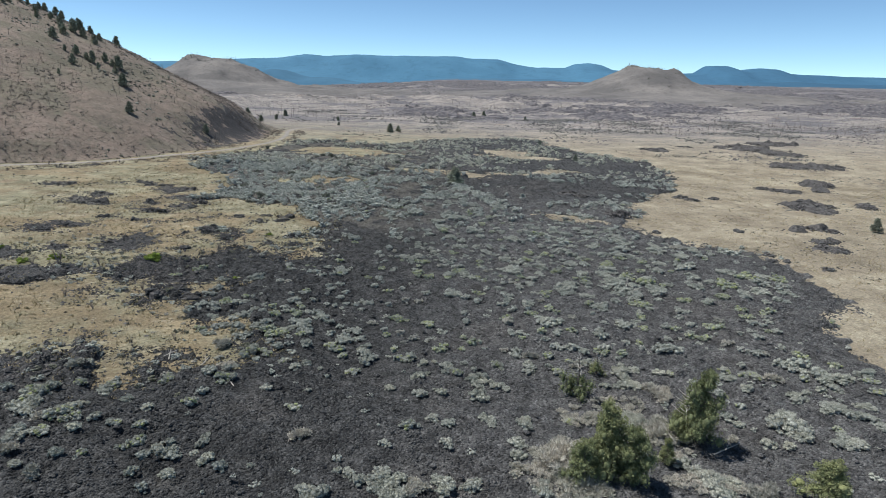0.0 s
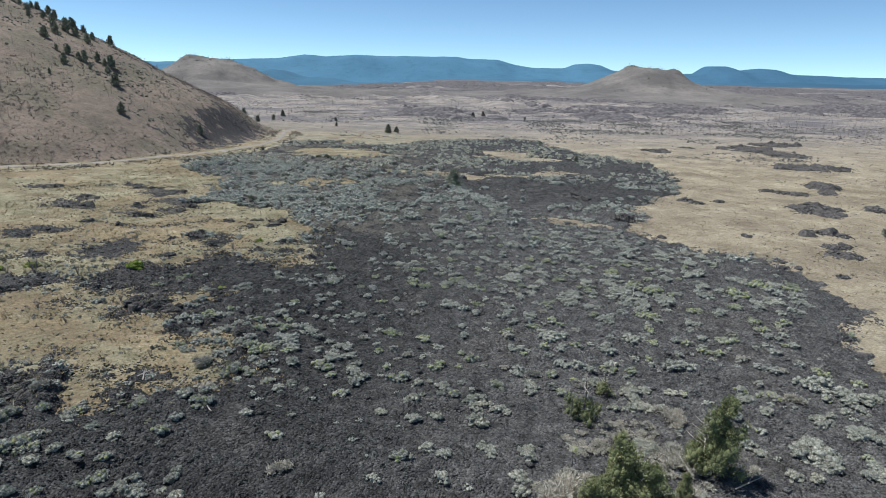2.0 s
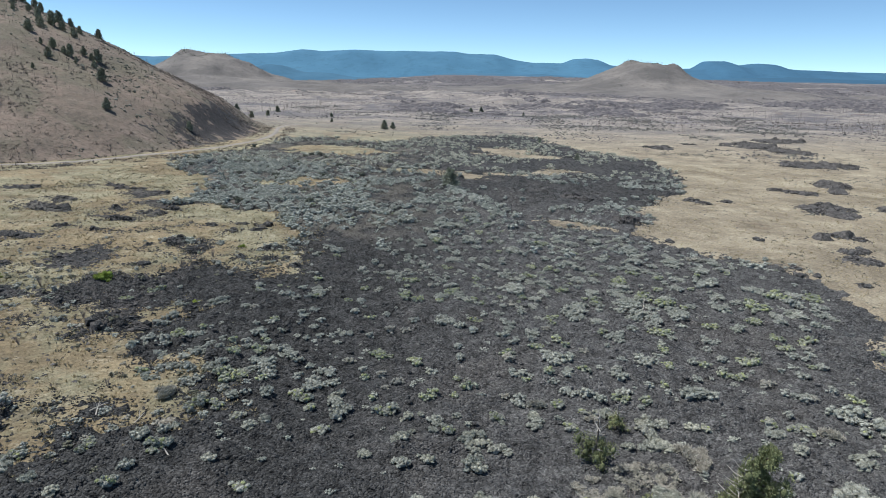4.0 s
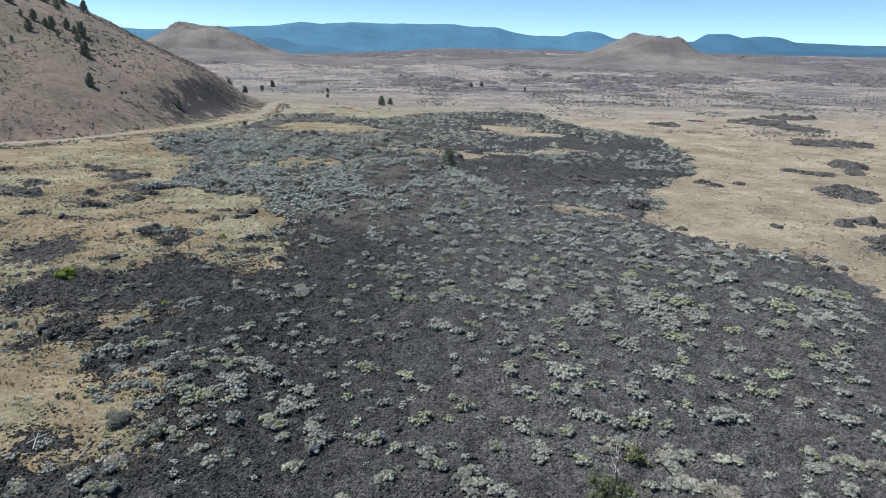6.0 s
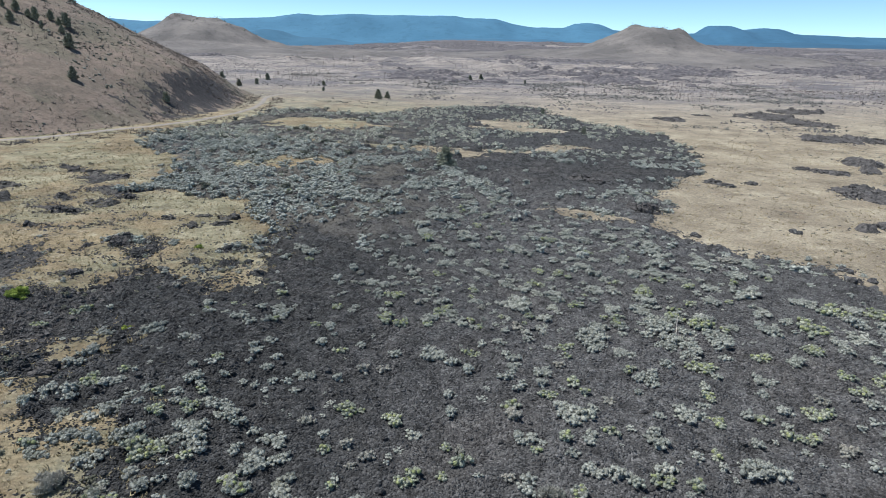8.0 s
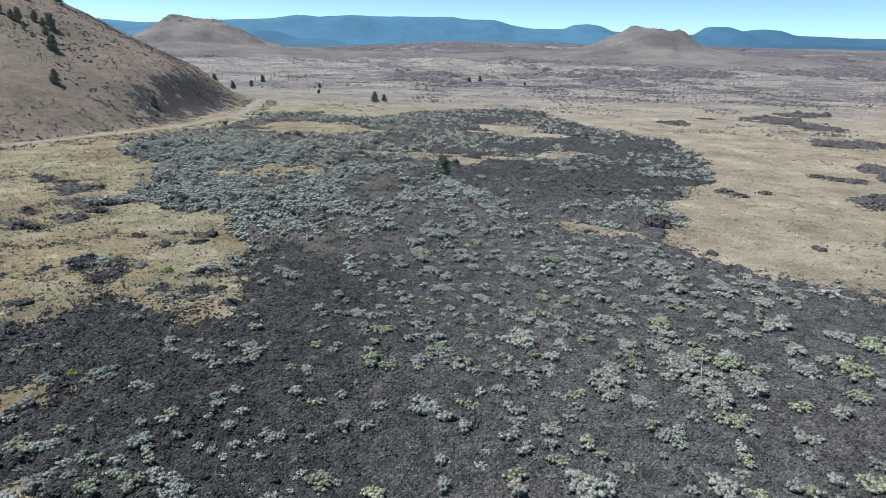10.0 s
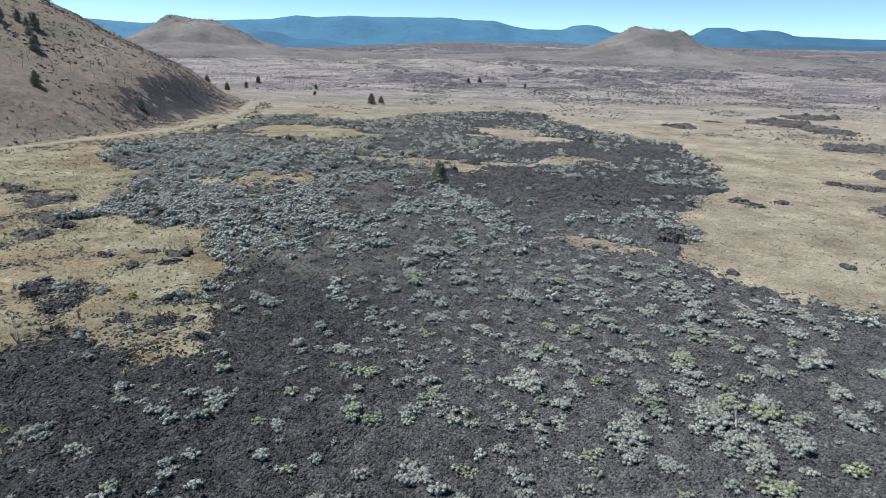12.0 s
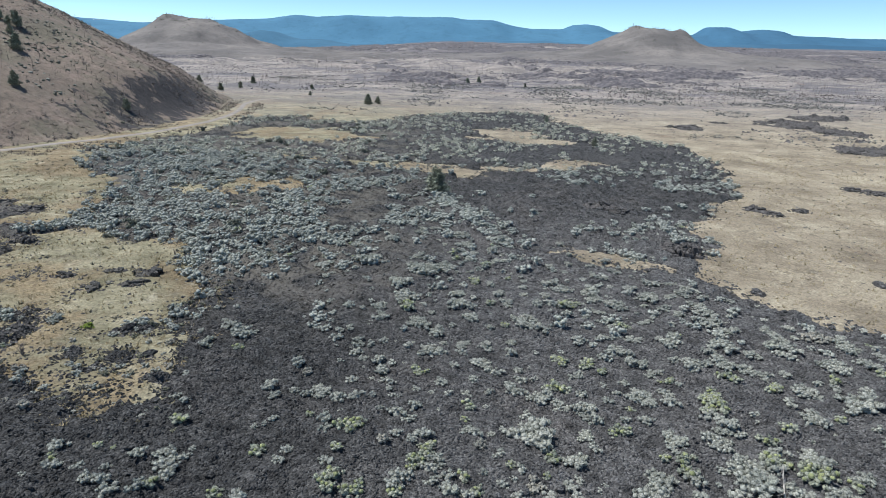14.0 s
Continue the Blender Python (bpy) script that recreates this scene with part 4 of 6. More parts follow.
SHRUB_ROW_16 = [(43.1, 69.7, 1.4, 0), (-28.5, 69.8, 1.2, 1), (-17.8, 69.8, 1.1, 0), (-14.8, 69.8, 0.6, 0), (-16.4, 69.9, 0.8, 0), (7.2, 70, 0.7, 0), (-11.5, 70.1, 1.7, 0), (4.1, 70.2, 0.9, 0), (24, 70.2, 1.6, 0), (18.4, 70.3, 0.9, 0), (39.4, 70.3, 2.7, 0), (26.6, 70.3, 1.9, 0), (5, 70.4, 0.9, 1), (9.1, 70.4, 1.3, 2), (-2.8, 70.5, 0.9, 0), (11.1, 70.5, 1, 0), (-18.3, 70.5, 0.9, 1), (21.8, 70.6, 2.8, 0), (3, 70.7, 0.9, 0), (42.5, 70.8, 2.1, 0), (-5.5, 70.8, 0.8, 0), (6.2, 70.9, 0.6, 0), (2.1, 71, 1.4, 1), (-13.6, 71, 1, 0)]
SHRUB_ROW_17 = [(9.9, 71.2, 0.6, 1), (-12.1, 71.2, 1.5, 0), (-11.1, 71.2, 0.8, 0), (11.8, 71.3, 0.7, 0), (27.9, 71.3, 1, 1), (8.4, 71.4, 0.7, 0), (16.4, 71.5, 2, 0), (-18.5, 71.5, 1.2, 0), (3.4, 71.6, 1.3, 0), (18.7, 71.6, 1.2, 0), (32.1, 71.7, 2.6, 0), (-2.4, 71.7, 0.8, 1), (36, 71.8, 3.1, 1), (7.8, 71.8, 0.7, 1), (-7, 71.8, 1.1, 1), (-10.8, 71.8, 0.5, 0), (-15.4, 71.8, 0.4, 1), (25.8, 71.9, 2.4, 1), (28.9, 71.9, 1.5, 0), (-5.3, 71.9, 0.8, 0), (-16.3, 71.9, 0.6, 1), (18.5, 72.2, 1.2, 1), (22.5, 72.3, 2.7, 0), (21.1, 72.5, 1.4, 0)]
SHRUB_ROW_18 = [(2.8, 72.7, 1.5, 1), (7.2, 72.8, 0.8, 0), (0.2, 72.9, 0.9, 2), (23.9, 73, 1.8, 1), (10.5, 73, 1.1, 1), (12, 73, 1.7, 0), (43.8, 73.1, 1.8, 0), (1.9, 73.3, 0.8, 0), (18.7, 73.4, 1.2, 1), (34.7, 73.5, 1.5, 0), (26.6, 73.5, 2.1, 0), (6.1, 73.6, 0.9, 2), (17.5, 73.6, 0.8, 1), (-3.4, 73.7, 0.8, 0), (0.9, 73.8, 0.8, 0), (2.6, 73.9, 1.1, 0), (24.6, 73.9, 1.2, 0), (-1.9, 74.1, 1.9, 1), (41.4, 74.2, 2.5, 0), (-7.9, 74.2, 0.5, 0), (13.4, 74.3, 0.9, 0), (-7.3, 74.4, 0.4, 0), (18.4, 74.5, 1.3, 0), (-3.6, 74.7, 1, 0)]
SHRUB_ROW_19 = [(-12.8, 74.7, 1.2, 1), (5.4, 74.9, 1.3, 0), (-6.9, 74.9, 0.6, 0), (9.6, 75, 3.3, 0), (6.9, 75, 0.6, 0), (21.5, 75.2, 1.9, 0), (18.6, 75.3, 1.7, 0), (24.7, 75.3, 1.2, 1), (33.4, 75.5, 2.1, 0), (7.7, 75.7, 0.6, 0), (-4.7, 75.7, 0.6, 1), (13.1, 75.8, 1.3, 0), (1.6, 75.8, 0.9, 0), (40.4, 76.2, 3, 1), (44.6, 76.2, 2.3, 1), (5.2, 76.3, 0.7, 1), (15.3, 76.3, 1.5, 1), (0.8, 76.4, 1.1, 0), (22.7, 76.5, 2, 0), (26.8, 76.8, 1.2, 1), (-0.4, 76.9, 0.6, 0), (10.2, 77.4, 0.8, 0), (1.9, 77.4, 1, 0), (16.1, 77.4, 0.9, 0)]
SHRUB_ROW_20 = [(14.2, 77.5, 1.1, 0), (17.5, 77.5, 1.1, 0), (33.3, 77.5, 0.8, 0), (43.2, 77.6, 2.3, 0), (9.4, 77.8, 0.9, 0), (-14.3, 77.8, 0.7, 0), (-7.7, 78, 0.9, 0), (38.7, 78.2, 2.4, 0), (-3.4, 78.2, 1.2, 0), (22.1, 78.3, 1.2, 0), (29.5, 78.5, 2.1, 0), (-2.2, 78.5, 1.1, 0), (13.5, 78.5, 1.9, 0), (31.4, 78.6, 1, 1), (-1.1, 78.8, 0.6, 0), (-5.6, 78.8, 0.8, 0), (16.9, 79, 0.7, 1), (-4.7, 79.2, 1.7, 0), (-6.6, 79.2, 0.8, 0), (12.1, 79.2, 1.5, 0), (-8.3, 79.2, 1.1, 0), (23, 79.3, 2.1, 1), (0, 79.9, 0.7, 0), (15.5, 79.9, 0.9, 0)]
SHRUB_ROW_21 = [(20.1, 80, 1.2, 0), (5.4, 80, 0.9, 0), (1.9, 80.1, 0.7, 0), (18.3, 80.2, 1.9, 0), (10.8, 80.2, 1.9, 0), (7.1, 80.4, 0.7, 0), (33.6, 80.4, 3, 0), (28.9, 80.5, 1.1, 0), (23.3, 80.7, 1.9, 1), (13.9, 80.9, 0.9, 0), (9, 80.9, 1.7, 0), (18, 81.2, 1.8, 0), (16.5, 81.2, 0.6, 0), (3.7, 81.3, 1.1, 0), (-2.9, 81.4, 1, 0), (20.3, 81.4, 1.3, 0), (12, 81.7, 1.8, 1), (6, 81.9, 0.8, 0), (30.9, 81.9, 2.1, 0), (-6.3, 82, 0.9, 2), (35.5, 82.3, 1.1, 0), (21.6, 82.6, 0.6, 0), (28.9, 82.6, 1.5, 1), (33.5, 82.7, 0.8, 0)]
SHRUB_ROW_22 = [(17.5, 82.8, 0.8, 0), (2.1, 82.9, 1.3, 1), (-7.2, 82.9, 1.2, 0), (-0.9, 82.9, 1.2, 0), (9.7, 83, 1, 0), (21.1, 83.4, 1.3, 1), (32.7, 83.7, 0.8, 0), (7.8, 83.8, 1.2, 0), (34.1, 83.9, 1.2, 1), (14.2, 84, 1.3, 0), (25.8, 84, 1.7, 1), (4.6, 84.1, 0.9, 0), (-1.3, 84.4, 1, 0), (9.7, 84.5, 1, 0), (16.2, 84.5, 0.9, 1), (-2.4, 84.6, 0.8, 0), (6.9, 84.6, 1.9, 0), (29, 84.8, 1.5, 0), (20.3, 84.9, 1.4, 0), (-12.3, 84.9, 1, 1), (31, 85.1, 1, 0), (38.6, 85.2, 1, 1), (27.6, 85.4, 2.1, 0), (-15.1, 85.6, 1.3, 0)]
SHRUB_ROW_23 = [(15.4, 85.7, 1.6, 1), (3.5, 85.8, 1, 0), (-3.2, 85.8, 1.1, 0), (24.7, 85.9, 1.4, 0), (23.8, 86, 1.8, 0), (26.4, 86, 1.9, 0), (2.5, 86.1, 2.1, 0), (19.7, 86.1, 1.8, 0), (13.2, 86.2, 1.5, 1), (35.3, 86.3, 2.5, 0), (38.4, 86.4, 1.8, 0), (-15.2, 86.4, 0.9, 0), (22.6, 86.7, 1, 0), (17.1, 86.9, 1.1, 0), (9.3, 87, 1.1, 0), (-3.2, 87.2, 1.4, 0), (-2.2, 87.2, 0.9, 0), (7.3, 87.5, 1.4, 0), (-5.1, 87.6, 1.1, 0), (-1.2, 87.7, 0.9, 0), (-12.8, 87.7, 2.4, 0), (-16.3, 87.8, 0.6, 0), (18.4, 87.9, 2.1, 0), (26, 87.9, 1.4, 0)]
SHRUB_ROW_24 = [(5.3, 87.9, 1.4, 0), (3.7, 87.9, 0.7, 0), (40.5, 88, 1.4, 0), (29.6, 88.1, 1.5, 0), (-28.8, 88.3, 1.5, 0), (9.5, 88.6, 0.9, 0), (-14.4, 88.8, 1.3, 0), (32.6, 88.9, 2.8, 0), (-5, 88.9, 0.7, 0), (-6.3, 89.1, 1.1, 0), (27.5, 89.2, 2.7, 0), (15.3, 89.3, 1.5, 0), (23, 89.4, 2.2, 0), (-4.2, 89.4, 0.9, 0), (38.6, 89.5, 2.2, 0), (3, 89.6, 1.8, 0), (20.4, 90, 1.4, 0), (24, 90.3, 1, 1), (17.7, 90.3, 1.4, 0), (33.2, 90.6, 1.6, 0), (1.5, 90.8, 2.2, 0), (4.5, 90.9, 0.7, 0), (12.8, 90.9, 0.9, 0), (7.8, 91, 0.8, 0)]
SHRUB_ROW_25 = [(34.9, 91.4, 0.8, 0), (39.1, 91.6, 1.1, 0), (36.9, 91.6, 2.5, 2), (29.3, 91.7, 1.6, 0), (-1.7, 91.7, 1.7, 0), (9.3, 91.8, 0.9, 1), (32.8, 92.1, 1.6, 0), (11.5, 92.1, 2.5, 0), (6.2, 92.6, 1.7, 0), (18.9, 92.6, 0.9, 0), (-3.6, 92.9, 0.6, 0), (2.7, 93, 0.7, 0), (20.1, 93, 1.3, 1), (35.3, 93.1, 1.4, 0), (10.5, 93.2, 1.4, 0), (28.1, 93.3, 2.6, 0), (-4.9, 93.3, 1.2, 0), (-2.1, 93.5, 1.6, 0), (22.5, 93.7, 1.3, 0), (0.4, 94, 1.8, 1), (15.2, 94.4, 1, 0), (-6.8, 94.5, 0.8, 0), (5.3, 94.9, 2.6, 0), (30.8, 95.3, 0.7, 0)]
SHRUB_ROW_26 = [(22.1, 95.5, 0.5, 0), (18.6, 95.7, 1.3, 0), (26.1, 95.7, 1.4, 0), (0.3, 96, 2.6, 0), (12.6, 96, 1.4, 0), (28.7, 96, 2.4, 0), (9.9, 96.3, 1.6, 0), (32.2, 96.9, 0.6, 0), (15.7, 97.1, 2.3, 1), (25.3, 97.1, 1.4, 0), (-3.2, 97.2, 0.6, 0), (20.5, 97.2, 2.2, 0), (28.6, 97.7, 1.7, 0), (5.2, 98.1, 1.7, 0), (18.7, 98.6, 2, 0), (9.1, 98.7, 1.5, 0), (11.7, 98.7, 0.9, 0), (13.8, 98.9, 1.3, 0), (-0.6, 99.2, 2.6, 0), (-4, 99.5, 0.9, 0), (29.8, 99.5, 1.1, 0), (24.7, 99.7, 2.3, 0), (26.7, 100.2, 1.5, 0), (3.5, 100.6, 0.7, 0)]
SHRUB_ROW_27 = [(11.8, 100.7, 1, 0), (18.7, 100.8, 2.2, 0), (15.9, 100.9, 2, 0), (28.4, 100.9, 1.9, 0), (-8.4, 101, 1, 0), (29.5, 101.2, 1.3, 0), (8.5, 101.3, 1.3, 0), (23.4, 101.9, 1.5, 0), (7, 102.2, 1.6, 1), (14.6, 102.3, 1.8, 0), (12.2, 102.6, 0.8, 0), (1, 103, 2.9, 0), (10.5, 103, 0.8, 1), (-5.7, 103.4, 0.8, 0), (25.9, 103.6, 1.8, 0), (11.9, 103.8, 0.6, 0), (27.9, 103.8, 1.3, 0), (2.7, 104.3, 2.7, 0), (20.8, 104.5, 1.3, 0), (-9.2, 104.9, 2.1, 0), (6.6, 105, 0.8, 0), (-2.4, 105.3, 0.6, 0), (4.1, 105.7, 2.1, 0), (24.4, 105.8, 0.6, 0)]
SHRUB_ROW_28 = [(-4.7, 106, 3.4, 0), (20.2, 106.2, 1, 0), (17.2, 106.8, 0.8, 0), (8.4, 106.8, 1, 0), (0.8, 107.4, 1.9, 0), (23.1, 107.5, 1.6, 0), (12.4, 107.6, 0.8, 0), (15.7, 107.9, 1.1, 0), (9.7, 108, 1.9, 0), (-7.2, 108.2, 0.7, 0), (5.1, 108.3, 1.1, 1), (20.7, 109.8, 1.3, 0), (-10.6, 109.8, 1.5, 0), (18.2, 109.9, 1, 0), (7.1, 110.1, 1.1, 0), (9.4, 111, 1.8, 0), (22.8, 111.1, 1, 0), (-6.7, 111.9, 1.8, 0), (18.9, 112.8, 0.8, 0), (3.7, 112.9, 0.8, 0), (-2.7, 113.3, 2.1, 0), (6.4, 113.3, 2.1, 0), (10.6, 114.1, 3.1, 0), (-7.7, 116.7, 2.2, 0)]
SHRUB_ROW_29 = [(6, 116.7, 2.2, 0), (0.9, 117.2, 2.2, 0), (18.5, 117.4, 1.1, 0), (2.4, 119.4, 1.4, 0), (22.4, 123.3, 1.2, 0)]
SHRUBS = SHRUB_ROW_1 + SHRUB_ROW_2 + SHRUB_ROW_3 + SHRUB_ROW_4 + SHRUB_ROW_5 + SHRUB_ROW_6 + SHRUB_ROW_7 + SHRUB_ROW_8 + SHRUB_ROW_9 + SHRUB_ROW_10 + SHRUB_ROW_11 + SHRUB_ROW_12 + SHRUB_ROW_13 + SHRUB_ROW_14 + SHRUB_ROW_15 + SHRUB_ROW_16 + SHRUB_ROW_17 + SHRUB_ROW_18 + SHRUB_ROW_19 + SHRUB_ROW_20 + SHRUB_ROW_21 + SHRUB_ROW_22 + SHRUB_ROW_23 + SHRUB_ROW_24 + SHRUB_ROW_25 + SHRUB_ROW_26 + SHRUB_ROW_27 + SHRUB_ROW_28 + SHRUB_ROW_29


def on_land(x, y):
    """Height of what one stands on at a place."""
    xa, ya = np.atleast_1d(np.asarray(x, float)), np.atleast_1d(np.asarray(y, float))
    z = np.where(lava_mask(xa, ya) > 0, np.maximum(lava_z(xa, ya), ground_z(xa, ya)), ground_z(xa, ya))
    return np.maximum(z, np.where((xa < -50) & (ya > 110), hill_height(xa, ya), -99))


# ---- shrubs ----
def shrub_arrays(rng, lumps, per_lump, spread=0.44, dry=False, leaf=1.0, simple=False):
    """Loose leaf tips, green top lumps and packed cushion lumps of a shrub one metre wide."""
    tips, tops, lumps_out = [], [], []
    squash, turn = rng.uniform(0.66, 1.4), rng.uniform(0, math.pi)
    for k in range(lumps):
        a, d = 2.4 * k + rng.uniform(-0.5, 0.5), spread * math.sqrt((k + 0.5) / lumps) * rng.uniform(0.72, 1.22)
        r = rng.uniform(0.1, 0.17) if simple else rng.uniform(0.08, 0.15)
        px, py = d * math.cos(a) * squash, d * math.sin(a) / squash
        c = np.array([px * math.cos(turn) - py * math.sin(turn), px * math.sin(turn) + py * math.cos(turn), 0.33 * math.sqrt(max(1 - (d / 0.55) ** 2, 0.0)) + rng.uniform(-0.12, 0.07)])
        way = half_sphere(per_lump, rng, -0.2)
        out = way + rng.normal(scale=0.4 if dry else 0.3, size=way.shape) + (0, 0, 0.35)
        out /= np.linalg.norm(out, axis=1, keepdims=True)
        size = rng.uniform(0.10, 0.22, per_lump) * leaf if dry else rng.uniform(0.035, 0.085, per_lump) * leaf
        tips.append(blades(c + way * r * rng.uniform(0.7, 0.95, (per_lump, 1)), out, size, size * (0.09 if dry else 0.2), rng))
        v, f = blob(rng, 3, 5, 0.16) if simple else blob(rng, 3, 7, 0.15)
        v = v * r * (1, 1, rng.uniform(0.6, 0.95)) * (0.72 if dry else 1.0)
        if k % 4 == 1:
            tops.append((v * 1.06 + c + (0, 0, 0.025), f))
        lumps_out.append((v + c, f))
    v, f = blob(rng, 3, 6, 0.12)
    lumps_out.append((v * ((0.26, 0.26, 0.2) if dry else (0.29, 0.29, 0.25)) + (0, 0, 0.0), f))
    return joined(tips), joined(tops), joined(lumps_out)


rng = np.random.default_rng(11)
SHRUB_KINDS = []
for k in range(9):
    dry = k >= 7
    lv, sh, st = shrub_arrays(rng, rng.integers(20, 27), 60, dry=dry, leaf=1.15)
    SHRUB_KINDS.append((mesh_of("leaf_fringe", *lv, DRY if dry else SAGE), mesh_of("new_growth", *sh, CUSHION_SHOOT, True), mesh_of("foliage", *st, CUSHION_DRY if dry else CUSHION, True)))

SHRUB_LABELS = ("grey-green cushion sagebrush on black lava", "grey sagebrush with fresh green shoots on lava", "dry brown twiggy shrub on black lava")


def shrub(x, y, width, kind, i):
    base = new("sagebrush" if kind < 2 else "dry_shrub")
    leaves, shoots, stems = SHRUB_KINDS[7 + i % 2 if kind == 2 else i % 7]
    tall = random.uniform(0.85, 1.2) * (1.0 if width < 1.2 else 0.85)
    base.matrix_basis = pose(x, y, float(on_land(x, y)[0]) - 0.05 * width, rz=random.uniform(0, 360)) @ Matrix.Diagonal((width * 1.08, width * 1.04, width * tall, 1))
    leaf_part = piece("foliage", stems, base)
    tagged(piece("leaf_fringe", leaves, base), kind="stuff")
    if kind == 1:
        tagged(piece("new_growth", shoots, leaf_part, "fresh yellow-green shoots"), kind="stuff")
    return tagged(base, SHRUB_LABELS[kind], "shrub", "shrubs on the lava")


NEAR_LIMIT = 49.0      # farther ones stand together as one cover
distant = []
for i, (x, y, width, kind) in enumerate(SHRUBS):
    spots = [(x, y, width)]
    if width > 1.25:      # wide ones are clumps of several plants
        many = 3 if width < 1.9 else 5
        spots = []
        for k in range(many):
            a, d = 2.4 * k + 1.7 * i, 0.42 * width * math.sqrt((k + 0.15 + 0.3 * ((i + k) % 2)) / many)
            spots.append((x + d * math.cos(a), y + d * math.sin(a), width * ((0.5 if many == 3 else 0.4) + 0.08 * ((i + 2 * k) % 3))))
    for k, (sx, sy, w) in enumerate(spots):
        if y < NEAR_LIMIT:
            shrub(sx, sy, w, kind, i + k)
        else:
            distant.append((sx, sy, w, kind))


def cover(x, y):
    """How thickly the shrubs stand on the lava."""
    d = 0.36 + 1.3 * fbm(x, y, 9, 3, 111) + 0.6 * fbm(x, y, 3, 2, 115)
    for cx, cy, rx, ry, w in ((33, 116, 4, 3, -1.5), (28.5, 136, 4, 4, -1.0), (-30, 117, 15, 14, 1.3), (-42, 160, 22, 26, 0.75), (-62, 168, 10, 22, 0.4), (-15, 140, 14, 18, 0.4), (4, 122, 7, 16, 0.5), (-12, 118, 10, 14, 0.25), (8, 100, 22, 9, 0.3),
                              (30, 96, 14, 6, 0.25), (24, 138, 14, 18, -0.8), (14, 155, 10, 12, -0.6), (44, 165, 16, 24, -0.25), (30, 200, 26, 40, -0.1), (0, 240, 40, 40, 0.0), (-14, 84, 7, 12, -0.6),
                              (-24, 68, 9, 8, -0.6), (5, 235, 25, 25, -0.05), (-8, 128, 3, 14, -0.9), (-16, 99, 2.5, 7, -0.9), (2, 140, 2.6, 4, 0.9), (5, 132, 2.6, 5, 0.9), (8.5, 123, 2.6, 5, 0.9), (11.5, 114, 2.6, 5, 0.8), (-14, 56, 6, 5, 0.7), (-18, 49, 4, 5, 0.7), (-9, 54, 5, 4, 0.5), (-10, 33, 9, 6, -0.3)):
        d = d + w * np.exp(-((x - cx) / rx) ** 2 - ((y - cy) / ry) ** 2)
    edge = np.exp(-((lava_mask(x, y, False) - 0.3) / 1.6) ** 2) * (x < -12) * (y < 130)
    return d + 0.6 * edge


def shrub_spots(n, x0, x1, y0, y1, fill, rng):
    x, y = rng.uniform(x0, x1, n), rng.uniform(y0, y1, n)
    ok = (lava_mask(x, y, False) + rng.normal(size=n) * np.where((y > 135) & (np.abs(x) < 40), 1.3, 0.9) > -0.4) & (rng.uniform(0, 1, n) < cover(x, y) * fill)
    return x[ok], y[ok]


rng = np.random.default_rng(12)
fine_protos = [shrub_arrays(rng, 13, 24, leaf=1.35) for k in range(7)]
near_protos = [shrub_arrays(rng, 9, 7, leaf=1.7, simple=True) for k in range(6)]
far_protos = [shrub_arrays(rng, 6, 5, leaf=2.2, simple=True) for k in range(6)]


def shrub_stuff(name, label, x, y, sizes, protos, rng, material=None, body=None, tips=False):
    """A cover of many shrubs: packed foliage, and a part for the loose leaf tips."""
    x, y, sizes = np.asarray(x, float), np.asarray(y, float), np.asarray(sizes, float)
    z = on_land(x, y) - 0.04
    n, turn = len(x), rng.integers(1 << 30)
    both = []
    for which in (0, 2, 1) if tips else (0, 2):
        r = np.random.default_rng(turn)
        both.append(scattered(list(zip(x, y, z, sizes * 1.05)), [p[which] for p in protos], r, (0.8, 1.2)))
    ob = new(name, mesh_of(name, *both[1], body or CUSHION, True))
    tagged(piece("leaf_fringe", mesh_of("leaf_fringe", *both[0], material or SAGE), ob), kind="stuff")
    if tips:
        tagged(piece("new_growth", mesh_of("new_growth", *both[2], CUSHION_SHOOT, True), ob, "fresh yellow-green shoots"), kind="stuff")
    return tagged(ob, label, "shrub", kind="stuff")


for kind, name, label, mat, body in ((0, "sagebrush_cover", "grey-green sagebrush cushions crowding the lava", SAGE, CUSHION),
                                     (1, "green_sagebrush_cover", "sagebrush with yellow-green tops on the lava", SAGE_GREEN, CUSHION_GREEN),
                                     (2, "dry_brush_cover", "dry brown brush on the lava", DRY, CUSHION_DRY)):
    got = np.array([d[:3] for d in distant if d[3] == kind])
    shrub_stuff(name, label, got[:, 0], got[:, 1], got[:, 2], fine_protos, rng, mat, body, kind == 1)
sx, sy = shrub_spots(4600, -45, 60, 27, 125, 0.6, rng)
taken = np.array([s[:3] for s in SHRUBS])
free = np.array([np.all(np.hypot(taken[:, 0] - a, taken[:, 1] - b) > taken[:, 2] * 0.5 + 0.5) for a, b in zip(sx, sy)])
sx, sy = sx[free], sy[free]
bx, by = shrub_spots(900, -45, 50, -40, 27, 0.6, rng)
sx, sy = np.r_[sx, bx], np.r_[sy, by]
shrub_stuff("small_shrubs", "small grey shrubs scattered between the larger ones", sx, sy, 0.3 + 0.6 * rng.uniform(0, 1, len(sx)) ** 1.5, near_protos, rng)
sx, sy = shrub_spots(15500, -74, 62, 88, 172, 0.43, rng)
free = np.array([np.all(np.hypot(taken[:, 0] - a, taken[:, 1] - b) > taken[:, 2] * 0.5 + 0.4) for a, b in zip(sx, sy)])
free &= (sy > 112) | (sx < -14) | (rng.uniform(0, 1, len(sx)) < 0.35)
sx, sy = sx[free], sy[free]
